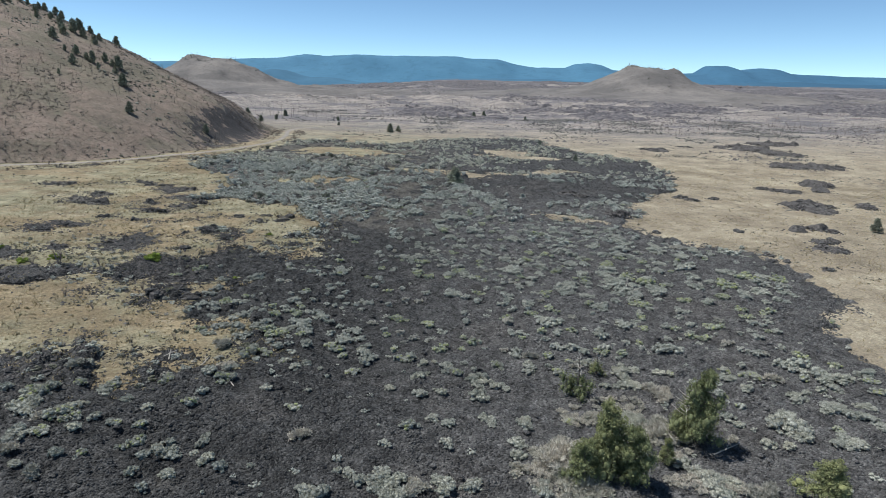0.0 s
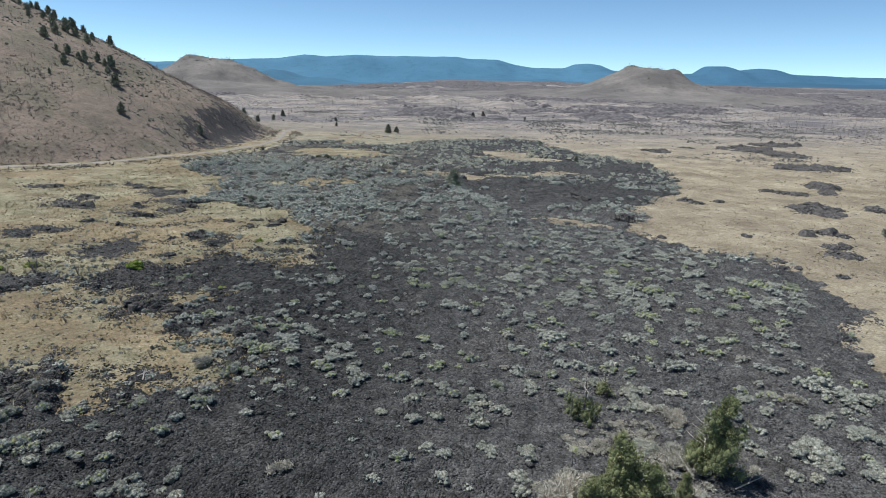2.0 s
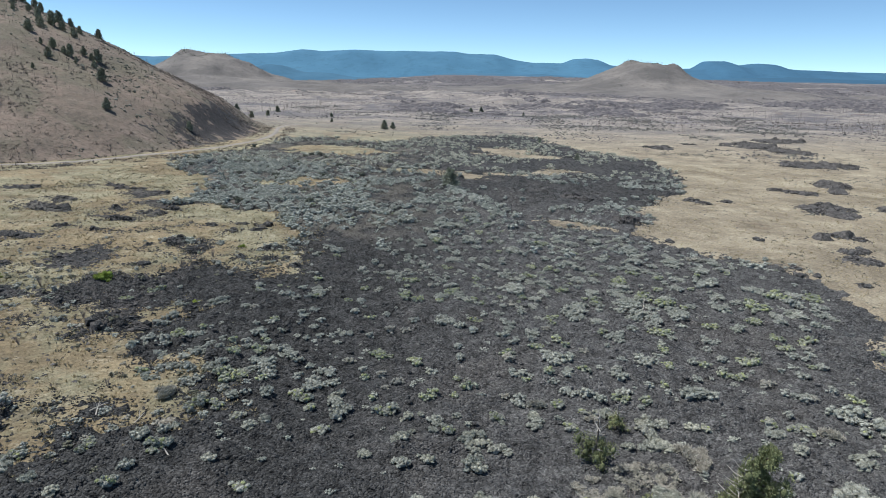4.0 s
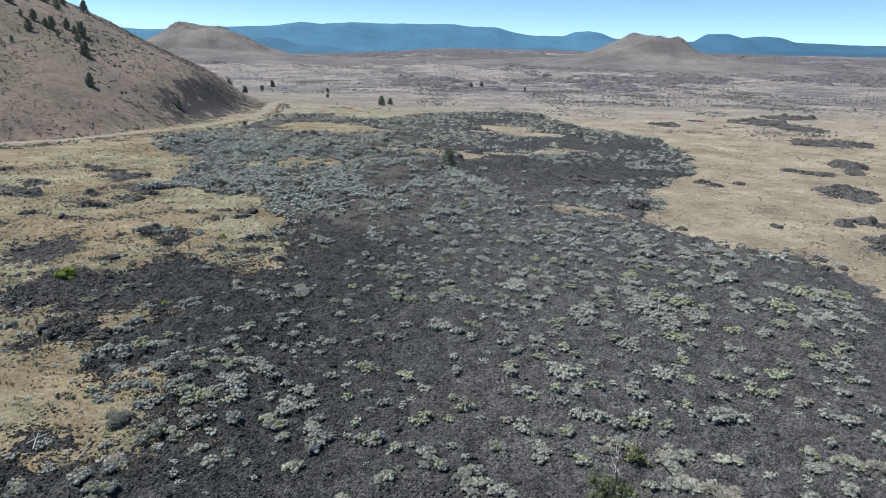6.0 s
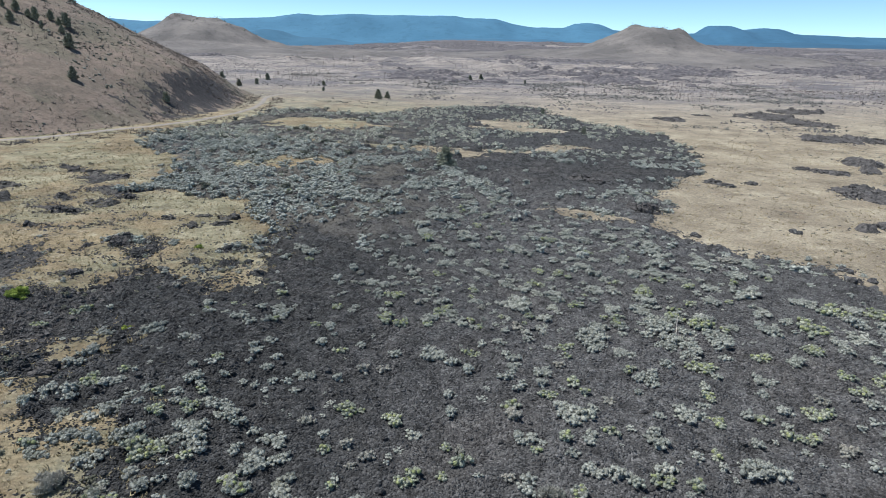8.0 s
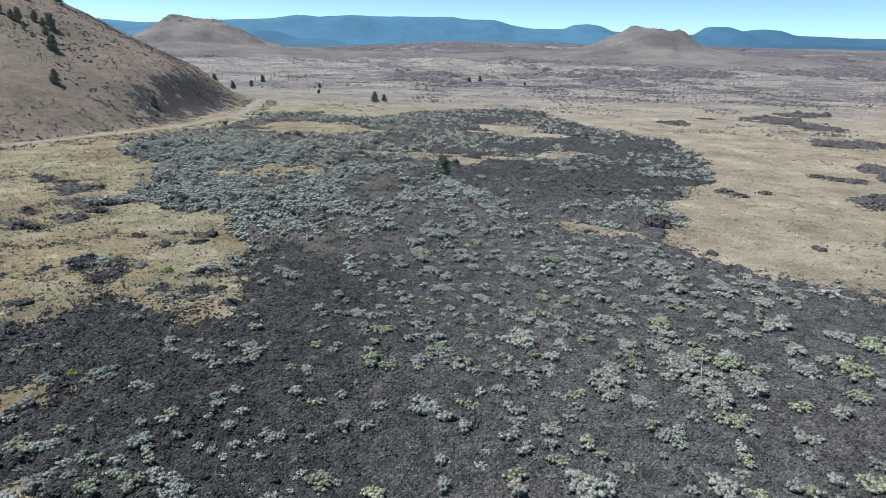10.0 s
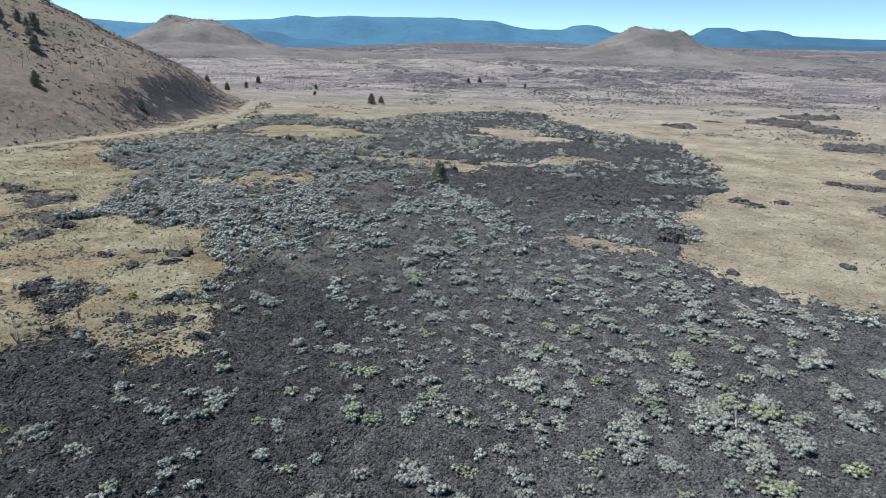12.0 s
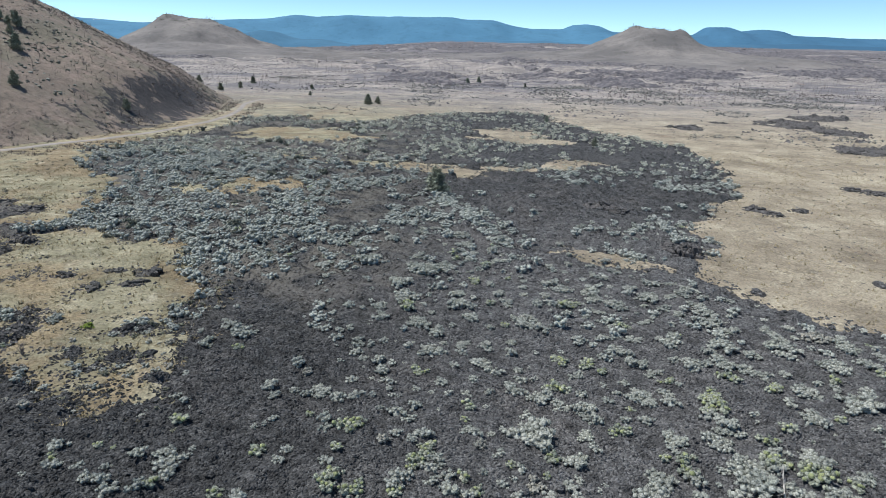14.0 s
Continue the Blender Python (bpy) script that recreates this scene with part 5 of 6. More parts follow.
shrub_stuff("far_sagebrush_cover", "grey-green sagebrush covering the middle of the flow", sx, sy, 0.75 + 1.05 * rng.uniform(0, 1, len(sx)) ** 1.7, near_protos, rng, FAR_SAGE, FAR_CUSHION)
sx, sy = shrub_spots(11000, -72, 70, 165, 290, 0.6, rng)
shrub_stuff("distant_sagebrush", "grey-green sagebrush on the far lobe", sx, sy, 0.7 + 1.2 * rng.uniform(0, 1, len(sx)) ** 1.5, far_protos, rng, FAR_SAGE, FAR_CUSHION)

# taller dark bushes among the sage of the west lobe
dx, dy = shrub_spots(420, -72, -8, 92, 235, 0.24, rng)
shrub_stuff("dark_bushes", "tall dull green bushes among grey sagebrush", dx, dy, 1.1 + 1.3 * rng.uniform(0, 1, len(dx)) ** 2, fine_protos, rng, SCRUB, CUSHION_SCRUB)

# dull brush where grass, stones and lava mingle
qx, qy = rng.uniform(-62, -8, 9000), rng.uniform(34, 112, 9000)
zone = 0 * qx
for cx, cy, rx, ry, w in ((-27, 79, 8, 5, 0.8), (-42, 72, 13, 5, 1.0), (-19, 84, 4, 7, 0.8), (-20, 50, 5, 9, 1.0), (-30, 41, 8, 4, 0.9), (-21, 96, 4, 8, 0.7), (-30, 57, 8, 2.5, 0.4), (-52, 76, 7, 7, 0.5)):
    zone = zone + w * np.exp(-((qx - cx) / rx) ** 2 - ((qy - cy) / ry) ** 2)
ok = rng.uniform(0.0, 2.6, 9000) < zone * (0.7 + 1.3 * fbm(qx, qy, 4, 3, 119))
qx, qy = qx[ok], qy[ok]
half_way = np.arange(len(qx)) % 5
for key, name, label, mat, body in ((0, "dull_brush", "low dull olive brush along the lava edge", SCRUB, CUSHION_SCRUB), (1, "straw_brush", "low dry brush along the lava edge", DRY, CUSHION_DRY),
                                    (2, "edge_sagebrush", "small grey sagebrush along the lava edge", SAGE, CUSHION)):
    pick = (half_way == key) | ((half_way == 3) & (key == 0)) | ((half_way == 4) & (key == 2))
    shrub_stuff(name, label, qx[pick], qy[pick], 0.22 + 0.6 * rng.uniform(0, 1, pick.sum()) ** 1.8, near_protos, rng, mat, body)

# green-tipped plants among them
gx_, gy_ = shrub_spots(620, -45, 50, 27, 170, 0.24, rng)
shrub_stuff("green_shrubs", "yellow-green young shrubs among the grey", gx_, gy_, rng.uniform(0.6, 1.2, len(gx_)), near_protos, rng, SAGE_GREEN, CUSHION_GREEN, True)


# ---- loose lava blocks ----
def block_arrays(rng):
    v, f = blob(rng, 3, 5, 0.3)
    v = v * (rng.uniform(0.8, 1.2), rng.uniform(0.8, 1.2), rng.uniform(0.6, 0.95))
    return v, f


def chips(x, y, z, size, rng):
    """Angular stones, all in one mesh."""
    n = len(x)
    corner = np.array([(1, 0, -0.25), (0, 1, -0.25), (-1, 0, -0.25), (0, -1, -0.25), (0, 0, 1)], float)
    v = corner[None] * rng.uniform(0.6, 1.25, (n, 5, 1)) + rng.normal(scale=0.22, size=(n, 5, 3))
    a = rng.uniform(0, 2 * math.pi, n)
    c, s = np.cos(a)[:, None], np.sin(a)[:, None]
    v = np.stack([v[..., 0] * c - v[..., 1] * s, v[..., 0] * s + v[..., 1] * c, v[..., 2] * 0.5], -1) * size[:, None, None]
    v = v + np.stack([x, y, z], -1)[:, None]
    f = np.array([(0, 1, 4), (1, 2, 4), (2, 3, 4), (3, 0, 4)])      # their undersides are sunk in the ground
    return v.reshape(-1, 3), (f[None] + 5 * np.arange(n)[:, None, None]).reshape(-1, 3)


rng = np.random.default_rng(13)
BLOCKS = [block_arrays(rng) for k in range(10)]
block_meshes = [mesh_of("lava_block", v, f, LAVA) for v, f in BLOCKS]
for name, n, x0, x1, y0, y1, small, large, wander in (("lava_rubble", 84000, -31, 41, 25, 58, 0.06, 0.17, 0.7), ("middle_lava_rubble", 80000, -38, 50, 58, 92, 0.08, 0.22, 0.7),
                                                      ("distant_lava_rubble", 52000, -44, 58, 92, 170, 0.13, 0.3, 0.7), ("far_lobe_rubble", 24000, -70, 70, 165, 285, 0.2, 0.42, 0.7),
                                                      ("west_rubble", 60000, -84, -28, 34, 135, 0.09, 0.27, 1.3)):
    bx, by = rng.uniform(x0, x1, n), rng.uniform(y0, y1, n)
    ok = (lava_mask(bx, by) + rng.normal(scale=wander, size=n) > -0.2) & (np.abs(bx - 2.5) < by * 0.8 + 4)
    bx, by = bx[ok], by[ok]
    v, f = chips(bx, by, np.maximum(lava_z(bx, by), ground_z(bx, by)) + 0.01, small + (large - small) * rng.uniform(0, 1, len(bx)) ** 1.5, rng)
    tagged(new(name, mesh_of(name, v, f, OUTCROP if name == "west_rubble" else LAVA)), "loose angular black lava rubble" if name != "west_rubble" else "brown-black weathered lava rubble in grass", "rubble", kind="stuff")
bx, by = rng.uniform(-24, 34, 900), 27 + 45 * rng.uniform(0, 1, 900)
ok = (lava_mask(bx, by) > 0.2)
bx, by = bx[ok][:300], by[ok][:300]
bs = rng.uniform(0.17, 0.34, 300)
bz = lava_z(bx, by)
for k in range(len(bx)):
    ob = piece("lava_block", block_meshes[k % 10], lava)
    ob.matrix_basis = pose(bx[k], by[k], bz[k], rz=float(k * 37 % 360)) @ Matrix.Diagonal((bs[k],) * 3 + (1,))


# ---- outcrops on the grass ----
def mound_mesh(seed):
    """The low worn body of an outcrop, one metre in radius."""
    n = 26
    x, y = np.meshgrid(np.linspace(-1.2, 1.2, n), np.linspace(-1.2, 1.2, n))
    s = seed * 10.0
    r = np.hypot(x, y) * (1 + 0.5 * fbm(x + s, y, 0.9, 3, 121)) + 0.8 * fbm(x + s, y + 5, 0.6, 4, 123)
    z = 0.30 * smooth(1.0, 0.4, r) * (0.5 + 0.7 * cells(x + s, y, 0.3, 7)) + 0.12 * cells(x + s, y, 0.14, 9) * smooth(1.05, 0.75, r) - 0.14
    z = z - 0.5 * smooth(0.85, 1.1, r) - 0.5 * smooth(1.0, 1.15, np.hypot(x, y))
    idx = np.arange(n * n).reshape(n, n)
    f = np.stack([idx[:-1, :-1], idx[:-1, 1:], idx[1:, 1:], idx[1:, :-1]], -1).reshape(-1, 4)
    return mesh_of("mound", np.stack([x, y, z], -1).reshape(-1, 3), f, OUTCROP, False)


def heap_mesh(seed, n, small, large):
    """Jumbled worn blocks over the mound, in broken ridges that thin out at its edge."""
    r = np.random.default_rng(300 + seed)
    a, d = r.uniform(0, 2 * math.pi, n), np.sqrt(r.uniform(0, 1, n))
    x, y = 1.1 * d * np.cos(a), 1.1 * d * np.sin(a)
    ridge = fbm(x * 1.4 + seed * 10.0, y, 0.8, 3, 125)
    ok = ridge > -0.12 + 0.35 * (d - 0.5)
    x, y, d, ridge = x[ok], y[ok], d[ok], ridge[ok]
    z = 0.34 * (1 - d * d) * (0.45 + 1.3 * np.maximum(ridge, 0))
    protos = [(v * (1, 0.8, 1.15), f) for v, f in BLOCKS]
    size = small + (large - small) * r.uniform(0, 1, len(x)) ** 2
    return mesh_of("rubble", *scattered(list(zip(x, y, z, size)), protos, r), OUTCROP)


MOUNDS = [mound_mesh(k) for k in range(6)]
COARSE = [heap_mesh(k, 60, 0.09, 0.30) for k in range(6)]
FINE = [heap_mesh(k, 130, 0.06, 0.2) for k in range(6)]


def outcrop(x, y, rx, ry, h, i):
    base = new("lava_outcrop")
    tall = 0.95 * h if x < 0 else max(1.4 * h, 0.5 * (rx + ry) * 0.9)
    base.matrix_basis = pose(x, y, float(on_land(x, y)[0]) - 0.05, rz=(i * 53) % 150 - 75) @ Matrix.Diagonal((rx * 0.9, ry, tall, 1))
    piece("mound", MOUNDS[i % 6], base)
    tagged(piece("rubble", (FINE if rx > 2.2 or x < 0 else COARSE)[i % 6], base, "jumbled angular lava blocks"), kind="stuff")
    for k in range(4):
        a = 1.7 * k + i
        ob = piece("boulder", block_meshes[(i + k) % 10], base)
        b = 0.3 + 0.14 * ((i + 2 * k) % 3)
        ob.matrix_basis = pose(0.75 * math.cos(a), 0.75 * math.sin(a), 0.06, rz=50 * k) @ Matrix.Diagonal((b / rx, b / ry, b / tall, 1))
    return tagged(base, "dark broken lava outcrop in dry grass", "rock", "outcrops on the grass")


# place, half width, half depth, height
WEST_ROCKS = [(x, y, 0.62 * rx, 0.7 * ry, 0.45 + 0.16 * rx) for x, y, rx, ry, turn in PATCHES]
WEST_ROCKS += [(-29.2, 59.2, 1.3, 0.8, 0.7), (-26.2, 59.6, 1.4, 1.0, 0.8), (-87, 151, 1.8, 1.2, 1.0), (-34.4, 77.8, 1.0, 0.9, 0.8), (-45, 60.5, 1.2, 0.6, 0.5), (-22.5, 87, 0.9, 0.7, 0.7)]
ROCKS = list(WEST_ROCKS)
for i, (x, y, rx, ry) in enumerate(EAST_PATCHES):      # broken heaps on the larger east patches
    many = 1 if rx < 2.2 else 2 if rx < 5 else 4
    for k in range(many):
        a, d = 2.4 * k + 1.3 * i, 0.0 if many == 1 else 0.72 * math.sqrt((k + 0.6) / many)
        size = min(rx, 5.5) * (0.62 if many == 1 else 0.36 + 0.08 * ((i + k) % 3))
        ROCKS.append((x + rx * d * math.cos(a), y + ry * d * math.sin(a), size, min(size, 0.8 * ry), 0.5 + 0.3 * size))
for i, row in enumerate(ROCKS):
    outcrop(*row, i)
def heap_z(x, y):
    m = east_mask(x, y)
    up = smooth(-0.3, 1.2, m)
    tops = 0.25 + 1.1 * cells(x, y, 3.4, 21) * smooth(-0.2, 0.4, fbm(x, y, 7, 2, 43)) + 0.6 * cells(x, y, 1.5, 23) + 0.1 * np.clip(m, 0, 5)
    return plain_height(x, y) - 0.45 + up * tops + 0.4 * up * fbm(x, y, 1.5, 2, 45)


east_lava = sheet("east_lava", np.arange(40, 165, 0.5), growing(72, 290, 0.42, 0.004), heap_z, OUTCROP, keep=lambda x, y: (east_mask(x, y) > -0.4) & (lava_mask(x, y) < 1), soft_shade=False)
tagged(east_lava, "low worn dark lava heaps in dry grass", "lava", kind="structure")
bx, by = rng.uniform(40, 165, 60000), rng.uniform(72, 290, 60000)
ok = (east_mask(bx, by) + rng.normal(scale=0.8, size=60000) > 0.2) & (lava_mask(bx, by) < 0)
bx, by = bx[ok], by[ok]
v, f = chips(bx, by, np.maximum(heap_z(bx, by), ground_z(bx, by)), 0.12 + 0.34 * rng.uniform(0, 1, len(bx)) ** 2, rng)
tagged(new("east_rubble", mesh_of("east_rubble", v, f, OUTCROP)), "grey-black broken lava in dry grass", "rubble", kind="stuff")
# the black block at the edge of the flow, and the heap within it
for i, row in enumerate([(33.8, 116.6, 3.0, 2.3, 3.2), (31.6, 117.0, 1.8, 1.5, 1.3), (28, 137, 2.4, 2.4, 1.5), (30.5, 134, 1.8, 1.6, 1.2)]):
    tagged(outcrop(*row, i + 3), "black jagged lava block standing above the flow", group="blocks on the flow")

# broken pieces strewn round the outcrops
rng = np.random.default_rng(14)
strewn = []
for x, y, rx, ry, h in ROCKS:
    n = int(14 + 5 * rx * ry)
    a, d = rng.uniform(0, 2 * math.pi, n), 0.5 + 0.9 * rng.uniform(0, 1, n) ** 0.7
    strewn.append(np.stack([x + rx * d * np.cos(a), y + ry * d * np.sin(a), rng.uniform(0.1, 0.16 + 0.16 * h, n)], -1))
strewn = np.concatenate(strewn)
v, f = chips(strewn[:, 0], strewn[:, 1], ground_z(strewn[:, 0], strewn[:, 1]) + 0.03, strewn[:, 2], rng)
tagged(new("outcrop_rubble", mesh_of("outcrop_rubble", v, f, OUTCROP)), "dark broken stones round the outcrops", "rubble", kind="stuff")


# ---- trees ----
PALE_CHAR = mottled("weathered_twigs", (0.16, 0.13, 0.11), (0.24, 0.20, 0.17), (0.32, 0.27, 0.23), 0.5, bump=0)
def conifer(rng, needles, limbs=26, per=46, lean=0.0, ragged=0.3, dead_top=False, leaf=0.17):
    """A juniper one metre high and about half as wide: trunk, limbs, sprays of needles and the dense clumps under them."""
    bend = [(lean * 0.1 * math.sin(3 * u), 0.02 * math.cos(5 * u), u) for u in np.linspace(-0.05, 0.97, 7)]
    trunk = tube(bend, np.linspace(0.045, 0.006, 7), 6)
    sticks, crown, clumps = [], [], []
    for k in range(limbs):
        u = 0.06 + 0.90 * (k + rng.uniform(0, 1)) / limbs
        reach = (0.30 * (1 - u) ** 0.7 + 0.05) * rng.uniform(1 - ragged, 1 + ragged)
        a = k * 2.4 + rng.uniform(-0.5, 0.5)
        p0 = np.array([lean * 0.1 * math.sin(3 * u), 0, u])
        tip = p0 + (reach * math.cos(a), reach * math.sin(a), rng.uniform(0.02, 0.12))
        sticks.append(tube([p0, (p0 + tip) / 2 + (0, 0, -0.015), tip], (0.013, 0.009, 0.003), 4))
        if dead_top and u > 0.42:
            continue
        for q in range(2):
            c = p0 + (tip - p0) * (0.5 + 0.45 * q) + rng.normal(scale=0.015, size=3)
            r = (0.035 + 0.07 * reach / 0.3) * rng.uniform(0.65, 1.2)
            w = half_sphere(per // 2, rng, -0.75)
            out = w + rng.normal(scale=0.35, size=w.shape) + (0, 0, 0.45)
            out /= np.linalg.norm(out, axis=1, keepdims=True)
            size = rng.uniform(0.5, 1.0, len(w)) * leaf * 0.62
            crown.append(blades(c + w * (r, r, r * 1.25) * rng.uniform(0.65, 0.95, (len(w), 1)), out, size, size * 0.2, rng))
            v, f = blob(rng, 3, 6, 0.2)
            clumps.append((v * (r, r, r * 1.15) * 0.5 + c, f))
    return (mesh_of("trunk", *trunk, BARK), mesh_of("limbwork", *joined(sticks), DEADWOOD if dead_top else BARK), mesh_of("crown", *joined(crown), needles),
            mesh_of("needle_mass", *joined(clumps), CLUMP if needles is JUNIPER else DARK_CLUMP, True))


CLUMP, DARK_CLUMP = cushion("juniper_clump", (0.21, 0.223, 0.108)), cushion("dark_conifer_clump", (0.24, 0.25, 0.195))
rng = np.random.default_rng(21)
NEAR_TREES = [conifer(rng, JUNIPER, 52, 300, 0.3, 0.5, leaf=0.07), conifer(rng, JUNIPER, 46, 260, -0.4, 0.6, leaf=0.07),
              conifer(rng, JUNIPER, 40, 220, 0.5, 0.6, True, leaf=0.07), conifer(rng, JUNIPER, 40, 220, 0, 0.2, leaf=0.07)]
FAR_TREES = [conifer(rng, DARK_JUNIPER, 22, 60, rng.uniform(-0.6, 0.6), 0.35, leaf=0.3) for k in range(5)]

BANK_TREE = conifer(rng, DARK_JUNIPER, 46, 220, 0.2, 0.5, leaf=0.075)


def tree(x, y, height, wide, meshes, label, group, name="juniper", turn=0.0):
    base = new(name)
    base.matrix_basis = pose(x, y, float(on_land(x, y)[0]) - 0.02 * height, rz=turn) @ Matrix.Diagonal((height * wide, height * wide, height, 1))
    made = {}
    for key, mesh in zip(("trunk", "limbwork", "crown", "needle_mass"), meshes):
        under = made["trunk"] if key == "limbwork" else made["crown"] if key == "needle_mass" else base
        ob = made[key] = piece(key, mesh, under, "ragged green needles" if key == "crown" else "")
        if key == "trunk":
            continue
        ob["kind"] = "stuff"
    return tagged(base, label, "tree", group)


near_group = "junipers on the lava"
tree(11.2, 31.0, 4.5, 0.88, NEAR_TREES[0], "dense green juniper with several tops among dry grass", near_group, turn=20)
tree(12.6, 30.2, 3.7, 0.95, NEAR_TREES[1], "broad green juniper leaning over dry brush", near_group, turn=140)
tree(9.6, 30.0, 3.0, 1.1, NEAR_TREES[3], "low bushy juniper under a larger one", near_group, turn=60)
tree(18.7, 35.6, 5.0, 0.78, NEAR_TREES[1], "green juniper with bleached dead branches", near_group, turn=250)
tree(18.0, 36.2, 4.2, 0.8, NEAR_TREES[2], "half-dead juniper with bare bleached top", near_group, turn=80)
tree(11.6, 42.2, 3.9, 0.75, NEAR_TREES[2], "juniper with bare grey top and green foot", near_group, turn=10)
tree(15.6, 32.8, 1.9, 0.75, NEAR_TREES[3], "small pointed young juniper", near_group, turn=0)
tree(24.2, 29.6, 2.6, 1.5, NEAR_TREES[0], "broad yellow-green juniper on lava", near_group, turn=200)
tree(14.2, 46.6, 2.2, 0.8, NEAR_TREES[2], "thin dead-topped juniper seedling", near_group, turn=300)
tree(2.3, 139.5, 3.7, 1.45, BANK_TREE, "lone dark juniper on the lava bank", near_group, turn=35)
tree(79.7, 110.4, 2.4, 1.0, FAR_TREES[0], "small dark juniper among outcrops", near_group)
tree(41.7, 201.4, 2.0, 0.9, FAR_TREES[1], "small dark juniper at the edge of the flow", near_group)
tree(37.0, 252.7, 2.2, 0.9, FAR_TREES[2], "small dark juniper on the far edge", near_group)

HILL_TREES = [(-167, 243, 3.0), (-168, 248, 3.4), (-173, 262, 3.4), (-170, 262, 3.0), (-167, 264, 3.2), (-161, 252, 3.4), (-167, 268, 4), (-164, 270, 4.4), (-158, 264, 4.2),
              (-153, 266, 4.4), (-146, 262, 3.6), (-143, 276, 4.6), (-139, 269, 3.0), (-155.6, 244.1, 3.0), (-155.7, 252.9, 3.4), (-151.4, 251.1, 4.0), (-138.8, 225.3, 4.6),
              (-142.1, 237.1, 4.4), (-144.4, 247.8, 6.0), (-147.1, 257.1, 4.8), (-135.1, 244.4, 4.4), (-139.0, 255.4, 3.4), (-124.9, 211.4, 3.9), (-122.7, 219.7, 4.5), (-121.4, 225.2, 3.6),
              (-117.1, 225.6, 5.0), (-107.6, 209.4, 5.1), (-96.6, 189.7, 4.0), (-131.4, 218.8, 2.4), (-128.3, 220.0, 3.9), (-82.2, 211.5, 3.6), (-124.7, 219.6, 3.0), (-118.4, 223.9, 2.8),
              (-122.6, 199.3, 2.0), (-146.0, 243.0, 4.0), (-149.0, 247.0, 3.6), (-141.0, 248.0, 4.2), (-115.0, 219.0, 3.0), (-119.0, 216.0, 2.6)]
for i, (x, y, h) in enumerate(HILL_TREES):
    tree(x, y, h * 0.78, 0.98, FAR_TREES[i % 5], "dark conifer on the burnt cinder slope", "conifers on the hill", "conifer", i * 71.0)
FLAT_TREES = [(-96, 300, 4.5), (-103, 344, 5.5), (-100, 364, 5), (-103.5, 397, 6), (-27.7, 294.5, 6.5), (-24.3, 299.7, 4.6), (16.2, 440, 6), (24.5, 463, 6.5),
              (52, 440, 4), (-66, 372, 4), (-58, 330, 3)]
for i, (x, y, h) in enumerate(FLAT_TREES):
    tree(x, y, h * 0.58, 1.1, FAR_TREES[i % 5], "dark conifer standing on the pale plain", "conifers on the plain", "conifer", i * 83.0)


# ---- bright green bushes and bare shrubs in the grass ----
rng = np.random.default_rng(22)
lime_lv, lime_sh, lime_st = shrub_arrays(rng, 18, 90)
LIME_MESHES = (mesh_of("foliage", *lime_st, cushion("lime_cushion", (0.23, 0.285, 0.06)), True), mesh_of("leaf_fringe", *lime_lv, LIME))
for x, y, w in ((-35.3, 71.2, 2.2), (-46.8, 70.2, 1.6), (-49.6, 68.2, 1.5), (-56, 72.5, 2.0), (-25.5, 87.5, 1.0), (-23.5, 66.5, 0.9)):
    base = new("green_bush")
    base.matrix_basis = pose(x, y, float(on_land(x, y)[0]) - 0.1, rz=x * 40) @ Matrix.Diagonal((w, w, w * 0.9, 1))
    piece("foliage", LIME_MESHES[0], base)
    piece("leaf_fringe", LIME_MESHES[1], base)
    tagged(base, "bright lime-green leafy bush beside dark rocks", "bush", "lime-green bushes")


def bare_shrub_arrays(rng, stems=9):
    parts = []
    for k in range(stems):
        a, d = rng.uniform(0, 2 * math.pi), rng.uniform(0.1, 0.45)
        mid = np.array([0.5 * d * math.cos(a), 0.5 * d * math.sin(a), 0.45])
        top = np.array([d * math.cos(a), d * math.sin(a), rng.uniform(0.7, 1.1)])
        parts.append(tube([(0, 0, -0.1), mid, top], (0.03, 0.02, 0.006), 4))
        for q in range(3):
            o = mid + (top - mid) * rng.uniform(0.1, 0.8)
            parts.append(tube([o, o + rng.normal(scale=0.14, size=3) + (0, 0, 0.15)], (0.012, 0.004), 3))
    quads = [(v, f) for v, f in parts]
    return joined(quads)


BARE = [bare_shrub_arrays(rng) for k in range(3)]
BARE_MESHES = [mesh_of("branchwork", v, f, PALE_CHAR) for v, f in BARE]
for i, (x, y, h) in enumerate(((-44, 66.5, 3.0), (-40.5, 68.5, 1.8), (-38, 57.5, 1.4), (-36.5, 59, 1.3), (-31.5, 60.5, 1.3), (-48, 67.5, 1.6), (-27.6, 82.5, 1.8), (-29.5, 77.5, 1.8),
                               (-33.5, 54.5, 1.1), (-22.8, 48.3, 1.2), (12.8, 37.4, 2.2), (-39, 94.5, 1.2), (-26, 106, 1.2))):
    base = new("bare_shrub")
    base.matrix_basis = pose(x, y, float(on_land(x, y)[0]), rz=i * 77.0) @ Matrix.Diagonal((h * 0.7, h * 0.7, h * 0.62, 1))
    piece("branchwork", BARE_MESHES[i % 3], base)
    tagged(base, "leafless grey burnt shrub in dry grass", "shrub", "bare shrubs")

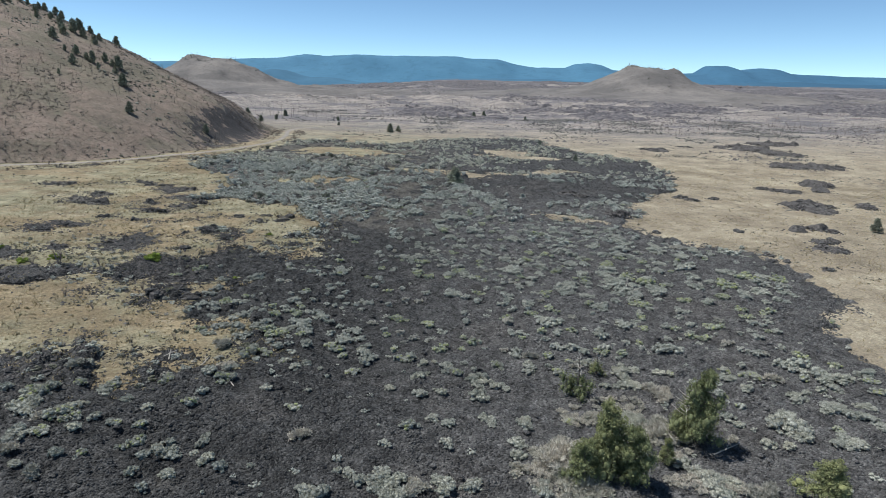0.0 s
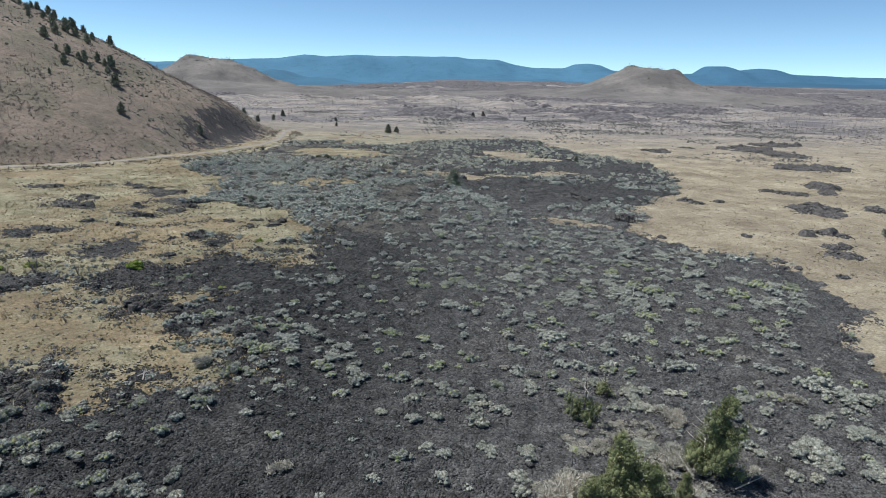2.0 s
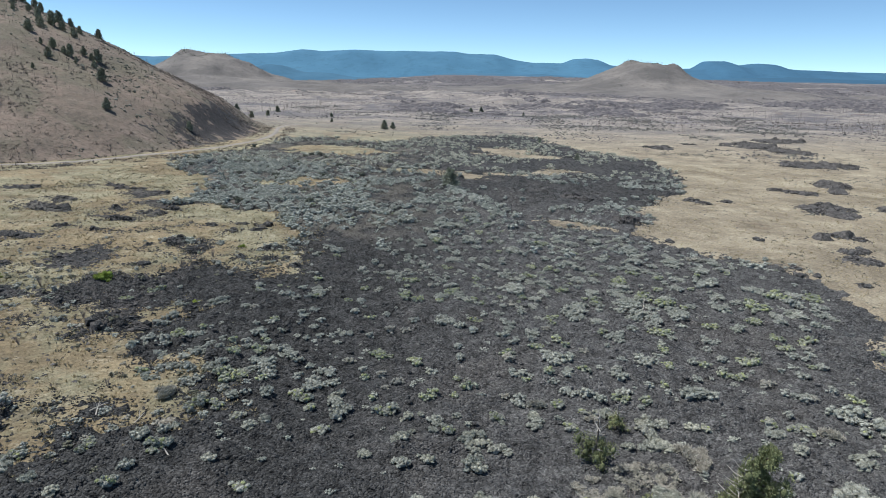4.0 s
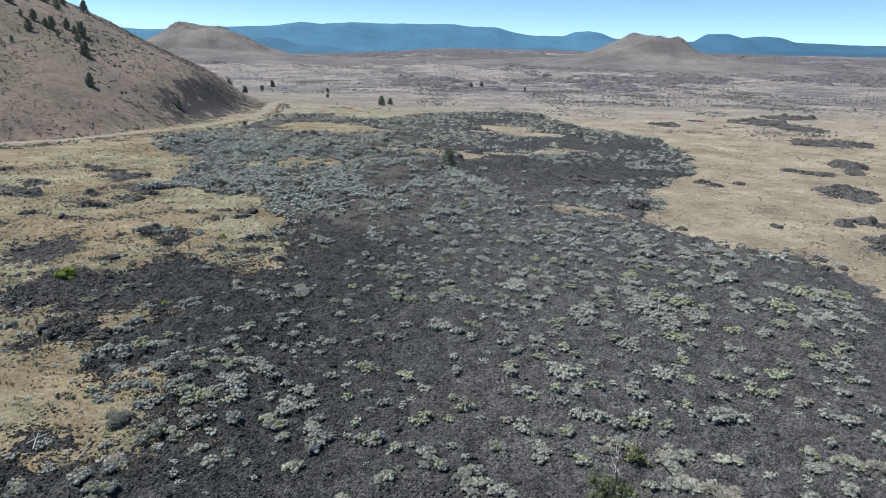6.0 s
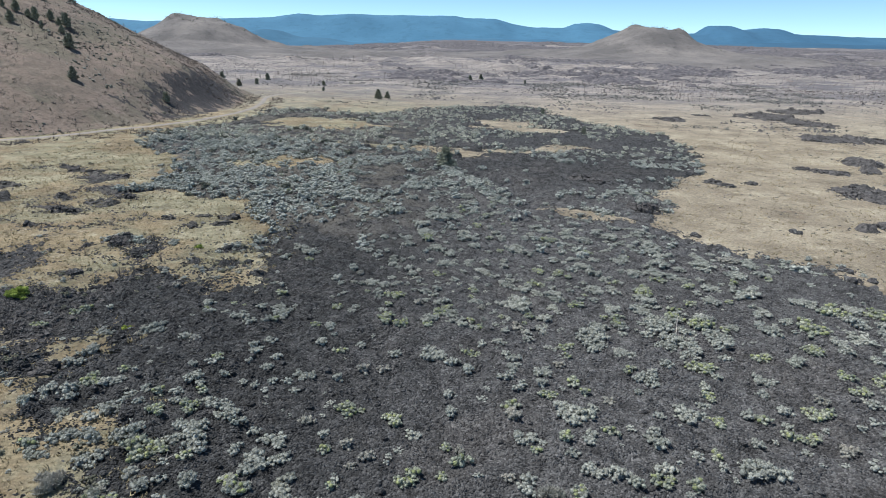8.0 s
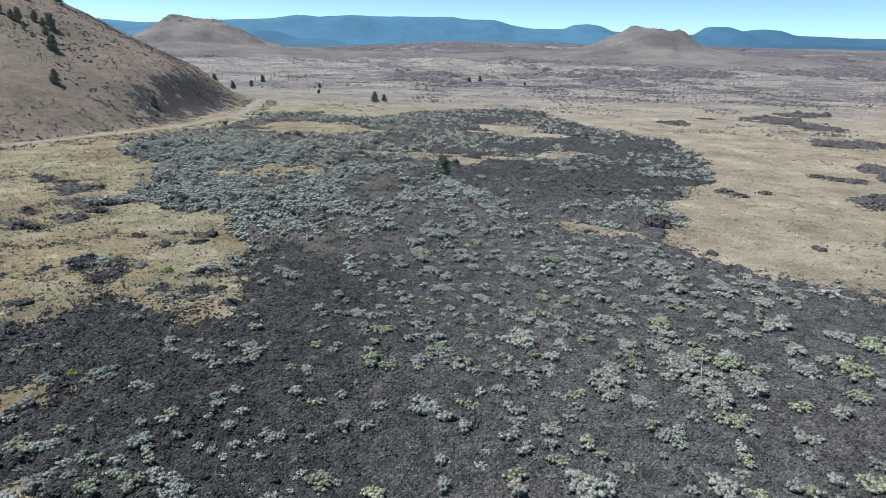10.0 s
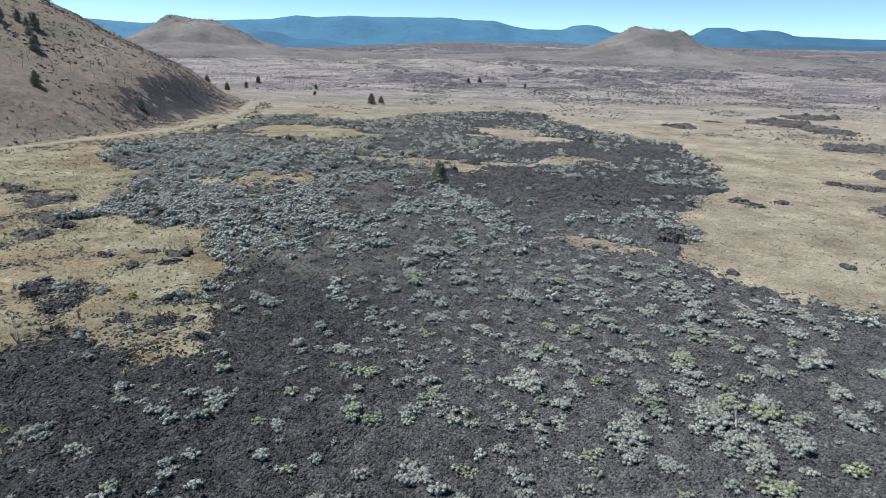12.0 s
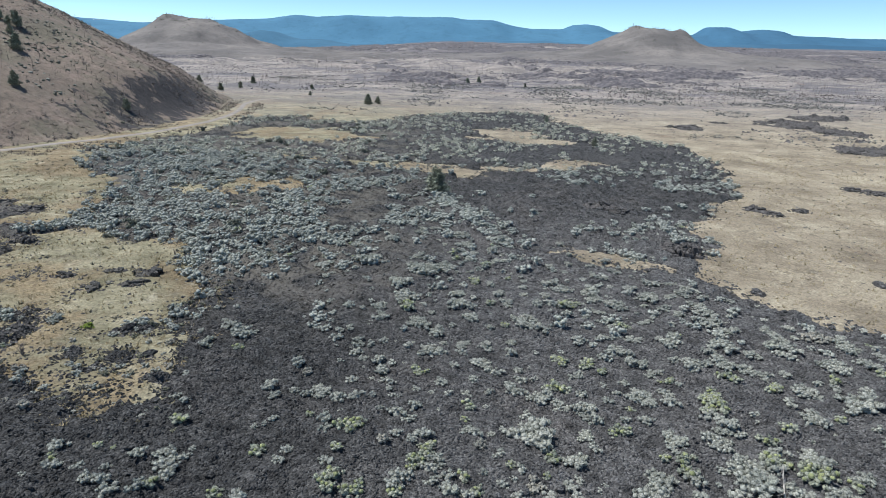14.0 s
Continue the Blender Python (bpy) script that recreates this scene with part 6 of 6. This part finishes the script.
# bleached branches lying on the lava
for i, (x, y, l, a, up) in enumerate(((22.9, 69.6, 2.4, 70, 0.9), (-22.3, 45.0, 1.2, 20, 0.3), (-21.7, 44.6, 1.0, 100, 0.4), (-18.6, 43.6, 0.9, 60, 0.3), (-14.6, 39.8, 0.8, 140, 0.2),
                                      (-13.4, 49.6, 0.9, 30, 0.2), (19.2, 34.4, 2.2, 15, 0.5), (17.3, 35.5, 1.6, 120, 0.9))):
    z = float(on_land(x, y)[0])
    c, s = math.cos(radians(a)), math.sin(radians(a))
    main = tube([(0, 0, -0.05), (0.5 * l * c, 0.5 * l * s, 0.1 + up * 0.4), (l * c, l * s, 0.12 + up)], (0.06, 0.045, 0.015), 5)
    fork = tube([(0.5 * l * c, 0.5 * l * s, 0.1 + up * 0.4), (0.7 * l * c - 0.2 * s, 0.7 * l * s + 0.2 * c, 0.3 + up)], (0.03, 0.01), 4)
    ob = new("dead_branch", mesh_of("dead_branch", *joined([main, fork]), DEADWOOD))
    ob.matrix_basis = pose(x, y, z)
    tagged(ob, "bleached bare branch on black lava", "branch", "dead branches")


# pale dry brush round the junipers
rng = np.random.default_rng(24)
dry_protos = [shrub_arrays(rng, 12, 34, dry=True, leaf=0.8) for k in range(4)]
spots = []
for cx, cy, rx, ry, n in ((8.2, 30.8, 2.6, 2.8, 60), (15.6, 36.0, 2.4, 3.2, 60), (14.6, 40.6, 2.0, 1.6, 24), (10.2, 34.0, 2.2, 1.2, 22), (17.5, 30.6, 2.6, 1.0, 26), (11.2, 39.4, 2.0, 2.0, 22)):
    a, d = rng.uniform(0, 2 * math.pi, n), np.sqrt(rng.uniform(0, 1, n))
    spots.append(np.stack([cx + rx * d * np.cos(a), cy + ry * d * np.sin(a)], -1))
spots = np.concatenate(spots)
shrub_stuff("dry_brush", "pale dry brush and grass round the junipers", spots[:, 0], spots[:, 1], rng.uniform(0.45, 0.95, len(spots)), dry_protos, rng, DRY, CUSHION_DRY)


# ---- grass, scrub and burnt trunks ----
def tuft(rng, n, tall, lean=0.5):
    w = np.stack([rng.normal(scale=lean, size=n), rng.normal(scale=lean, size=n), np.ones(n)], -1)
    w /= np.linalg.norm(w, axis=1, keepdims=True)
    b = np.c_[rng.normal(scale=0.25, size=(n, 2)), np.full(n, -0.05)]
    s = rng.uniform(0.6, 1.0, n) * tall
    return blades(b, w, s, s * 0.12, rng)


rng = np.random.default_rng(23)
TUFTS = [tuft(rng, 5, 0.9) for k in range(6)]


def grass_spots(n, x0, x1, y0, y1, seed):
    x, y = rng.uniform(x0, x1, n), rng.uniform(y0, y1, n)
    ok = (lava_mask(x, y) < 0.1) & (rng.uniform(-0.7, 0.6, n) < fbm(x, y, 4, 3, seed)) & (road_distance(x, y) > 3)
    return x[ok], y[ok]


tx, ty = grass_spots(46000, -75, -14, 36, 150, 131)
ux, uy = grass_spots(38000, 24, 115, 48, 200, 133)
tx, ty = np.r_[tx, ux], np.r_[ty, uy]
v, f = scattered(list(zip(tx, ty, ground_z(tx, ty), 0.14 + 0.4 * rng.uniform(0, 1, len(tx)) ** 2)), TUFTS, rng)
tagged(new("grass", mesh_of("grass", v, f, STRAW)), "short dry straw-coloured grass tufts", "grass", kind="stuff")

# dark stones and little olive shrubs in the grass
tx, ty = np.r_[rng.uniform(-95, -14, 9000), rng.uniform(30, 140, 10500)], np.r_[rng.uniform(40, 175, 9000), rng.uniform(60, 260, 10500)]
ok = (lava_mask(tx, ty) < -0.5) & (rng.uniform(0.05, 0.7, len(tx)) < fbm(tx, ty, 10, 4, 137)) & (road_distance(tx, ty) > 3) & (hill_height(tx, ty) < plain_height(tx, ty))
tx, ty = tx[ok], ty[ok]
v, f = chips(tx, ty, ground_z(tx, ty) + 0.02, 0.06 + 0.22 * rng.uniform(0, 1, len(tx)) ** 3, rng)
tagged(new("meadow_stones", mesh_of("meadow_stones", v, f, OUTCROP)), "small dark stones strewn in dry grass", "stones", kind="stuff")
tx, ty = np.r_[rng.uniform(-95, -14, 5000), rng.uniform(30, 140, 3500)], np.r_[rng.uniform(40, 175, 5000), rng.uniform(60, 260, 3500)]
ok = (lava_mask(tx, ty) < 0.3) & (rng.uniform(-0.05, 0.7, len(tx)) < fbm(tx, ty, 14, 4, 139)) & (road_distance(tx, ty) > 3) & (hill_height(tx, ty) < plain_height(tx, ty))
tx, ty = tx[ok], ty[ok]
v, f = scattered(list(zip(tx, ty, ground_z(tx, ty), rng.uniform(0.25, 0.7, len(tx)))), [tuft(rng, 14, 0.8, 0.8) for k in range(4)], rng)
tagged(new("meadow_shrubs", mesh_of("meadow_shrubs", v, f, SCRUB)), "little grey-olive shrubs in dry grass", "shrubs", kind="stuff")

# grey scrub on the plain
px_, py_ = rng.uniform(-330, 480, 72000), 130 + 900 * rng.uniform(0, 1, 72000) ** 1.3
hh = hill_height(px_, py_) > plain_height(px_, py_)
ok = (lava_mask(px_, py_) < -1) & (rng.uniform(0.0, 0.75, 72000) < 1.5 * fbm(px_, py_ * 1.5, 34, 5, 141) + 0.06) & (road_distance(px_, py_) > 4) & ~hh
px_, py_ = px_[ok], py_[ok]
SCRUBS = [tuft(rng, 9, 1.0, 0.9) for k in range(6)]
v, f = scattered(list(zip(px_, py_, plain_height(px_, py_), rng.uniform(0.3, 0.85, len(px_)))), SCRUBS, rng)
tagged(new("scrub", mesh_of("scrub", v, f, THICKET)), "low grey scrub scattered over the plain", "scrub", kind="stuff")

# darker growth and dead brush far out
fx_, fy_ = rng.uniform(-520, 900, 60000), 380 + 1300 * rng.uniform(0, 1, 60000) ** 1.5
ok = (rng.uniform(-0.25, 0.6, 60000) < 1.2 * fbm(fx_, fy_, 70, 5, 143) + 0.1) & (hill_height(fx_, fy_) < plain_height(fx_, fy_))
fx_, fy_ = fx_[ok], fy_[ok]
v, f = scattered(list(zip(fx_, fy_, plain_height(fx_, fy_), rng.uniform(0.7, 1.9, len(fx_)))), [tuft(rng, 5, 0.8, 1.0) for k in range(6)], rng)
tagged(new("far_brush", mesh_of("far_brush", v, f, CHAR)), "dead brown-grey brush over the far plain", "brush", kind="stuff")


# old lava banks that roughen the far plain
def bank_mask(x, y):
    here = 0.16 * smooth(420, 750, y) * smooth(-500, 100, x) + 0.10 * smooth(700, 1200, y)
    clear = 0.9 * smooth(470, 350, y) + 0.9 * smooth(-30, -130, x) * smooth(640, 430, y)
    return 0.8 * fbm(x, y * 0.8, 95, 4, 251) + 0.42 * fbm(x, y, 17, 4, 257) + 0.5 * fbm(x, y, 380, 2, 253) + here - 0.25 - clear


def bank_z(x, y):
    m = bank_mask(x, y)
    return plain_height(x, y) - 0.5 + 1.5 * smooth(-0.02, 0.2, m) + 1.7 * cells(x, y, 9, 13) * smooth(0.0, 0.15, m) + 0.9 * fbm(x, y, 8, 3, 255)


banks = sheet("far_lava", np.arange(-760, 1100, 2.6), growing(345, 2600, 2.0, 0.006), bank_z, BANK, keep=lambda x, y: bank_mask(x, y) > 0, soft_shade=False)
tagged(banks, "old dark lava banks over the far plain", "lava", kind="structure")

# low dark rubble banks far out on the plain
px_, py_ = rng.uniform(-420, 700, 90000), 190 + 1100 * rng.uniform(0, 1, 90000) ** 1.2
ok = (lava_mask(px_, py_) < -6) & ((fbm(px_, py_ * 1.3, 60, 6, 151) > 0.17 + 0.25 * smooth(330, 190, py_)) | (bank_mask(px_, py_) > rng.uniform(-0.22, 0.12, 90000))) & (hill_height(px_, py_) < plain_height(px_, py_)) & (road_distance(px_, py_) > 6)
px_, py_ = px_[ok], py_[ok]
v, f = chips(px_, py_, plain_height(px_, py_), (0.25 + 0.9 * rng.uniform(0, 1, len(px_)) ** 2) * (1 + 0.5 * smooth(450, 1000, py_)), rng)
tagged(new("distant_rubble", mesh_of("distant_rubble", v, f, BANK)), "low dark lava banks on the plain", "rubble", kind="stuff")


def burnt_trunk(rng):
    top = (rng.normal(scale=0.06), rng.normal(scale=0.06), 1)
    parts = [tube([(0, 0, -0.05), top], (0.022, 0.008), 3)]
    for k in range(3):
        u = rng.uniform(0.4, 0.9)
        a = rng.uniform(0, 6.28)
        o = np.array(top) * u
        parts.append(tube([o, o + (0.16 * math.cos(a), 0.16 * math.sin(a), 0.12)], (0.01, 0.004), 3))
    return joined(parts)


TRUNKS = [burnt_trunk(rng) for k in range(6)]
px_, py_ = rng.uniform(-330, 620, 10500), 330 + 750 * rng.uniform(0, 1, 10500) ** 1.1
ok = (rng.uniform(-0.1, 0.5, 10500) < fbm(px_, py_ * 1.5, 90, 3, 161) * 1.5 + 0.2 * smooth(0, 150, px_)) & (hill_height(px_, py_) < plain_height(px_, py_)) & (road_distance(px_, py_) > 6)
px_, py_ = px_[ok], py_[ok]
v, f = scattered(list(zip(px_, py_, plain_height(px_, py_), rng.uniform(1.8, 4.8, len(px_)))), TRUNKS, rng)
tagged(new("burnt_trunks", mesh_of("burnt_trunks", v, f, PALE_CHAR)), "standing bare burnt trunks far off", "dead trees", kind="stuff")

# burnt shrubs on the hill and along its foot
THIN = [tuft(rng, 8, 0.9, 0.7) for k in range(5)]
hx, hy = rng.uniform(-230, -60, 36000), rng.uniform(135, 300, 36000)
ok = (hill_height(hx, hy) > plain_height(hx, hy) - 3) & (rng.uniform(-0.4, 0.5, 36000) < fbm(hx, hy, 25, 4, 171)) & (road_distance(hx, hy) > 2.5)
hx, hy = hx[ok], hy[ok]
v, f = scattered(list(zip(hx, hy, on_land(hx, hy) - 0.05, 0.4 + 0.9 * rng.uniform(0, 1, len(hx)) ** 2)), THIN, rng)
tagged(new("burnt_shrubs", mesh_of("burnt_shrubs", v, f, CHAR)), "bare burnt shrubs over the cinder hill", "dead shrubs", kind="stuff")
hx, hy = rng.uniform(-220, -66, 2600), rng.uniform(150, 285, 2600)
ok = (hill_height(hx, hy) > plain_height(hx, hy) + 0.5) & (rng.uniform(-0.3, 0.6, 2600) < fbm(hx, hy, 30, 3, 173)) & (road_distance(hx, hy) > 4)
hx, hy = hx[ok], hy[ok]
v, f = scattered(list(zip(hx, hy, on_land(hx, hy) - 0.05, rng.uniform(1.2, 3.0, len(hx)))), TRUNKS, rng)
tagged(new("hill_trunks", mesh_of("hill_trunks", v, f, CHAR)), "thin burnt trunks standing over the cinder hill", "dead trees", kind="stuff")
DOMES = [blob(rng, 3, 5, 0.25) for k in range(4)]
hx, hy = rng.uniform(-230, -66, 9000), rng.uniform(140, 290, 9000)
ok = (hill_height(hx, hy) > plain_height(hx, hy) + 0.3) & (rng.uniform(-0.1, 0.5, 9000) < fbm(hx, hy, 22, 4, 175))
hx, hy = hx[ok], hy[ok]
v, f = scattered(list(zip(hx, hy, hill_height(hx, hy), 0.15 + 0.45 * rng.uniform(0, 1, len(hx)) ** 2)), DOMES, rng)
tagged(new("hill_scrub", mesh_of("hill_scrub", v, f, SCRUB)), "low grey-green scrub on the hill", "scrub", kind="stuff")

# grey-green thickets on the plain behind the flow
qx, qy = rng.uniform(-110, 230, 30000), 225 + 260 * rng.uniform(0, 1, 30000)
ok = (lava_mask(qx, qy) < -2) & (fbm(qx, qy * 0.7, 30, 5, 181) + 0.25 * rng.uniform(-1, 1, 30000) > 0.27) & (road_distance(qx, qy) > 4) & (hill_height(qx, qy) < plain_height(qx, qy))
qx, qy = qx[ok], qy[ok]
v, f = scattered(list(zip(qx, qy, plain_height(qx, qy), rng.uniform(0.5, 1.5, len(qx)))), SCRUBS, rng)
tagged(new("thickets", mesh_of("thickets", v, f, THICKET)), "grey-green thickets on the pale plain", "scrub", kind="stuff")

# dry brown brush where grass and lava mingle
qx, qy = rng.uniform(-50, -6, 16000), rng.uniform(36, 130, 16000)
depth = lava_mask(qx, qy)
ok = (np.abs(depth - 0.8) < 3.2) & (rng.uniform(-0.35, 0.6, 16000) < fbm(qx, qy, 6, 4, 183))
qx, qy = qx[ok], qy[ok]
v, f = scattered(list(zip(qx, qy, on_land(qx, qy) - 0.03, 0.22 + 0.4 * rng.uniform(0, 1, len(qx)) ** 2)), [tuft(rng, 16, 0.7, 1.2) for k in range(5)], rng)
tagged(new("edge_brush", mesh_of("edge_brush", v, f, STRAW)), "dry brown brush along the lava edge", "brush", kind="stuff")

# dark growth along the rims of the far cones
rx_, ry_ = [], []
for cx, cy, top in ((-388, 1035, 33), (309, 1060, 24)):
    a = rng.uniform(0, 2 * math.pi, 260)
    d = top + rng.normal(scale=6, size=260) + 110 * rng.uniform(0, 1, 260) * (rng.uniform(0, 1, 260) > 0.45)
    rx_.append(cx + d * np.cos(a))
    ry_.append(cy + d * np.sin(a))
rx_, ry_ = np.concatenate(rx_), np.concatenate(ry_)
far_z = np.where(rx_ < 0, CONE_HEIGHTS[0](rx_, ry_), CONE_HEIGHTS[1](rx_, ry_)) - 0.3
v, f = scattered(list(zip(rx_, ry_, far_z, rng.uniform(1.5, 3.6, len(rx_)))), SCRUBS, rng)
tagged(new("rim_scrub", mesh_of("rim_scrub", v, f, DARK_JUNIPER)), "dark scrub along the rims of the far cones", "scrub", kind="stuff")
bare = np.arange(0, len(rx_), 2)
v, f = scattered(list(zip(rx_[bare] + 3, ry_[bare], far_z[bare] - 0.5, rng.uniform(3, 7, len(bare)))), TRUNKS, rng)
tagged(new("cone_trunks", mesh_of("cone_trunks", v, f, PALE_CHAR)), "bare burnt trunks on the far cones", "dead trees", kind="stuff")
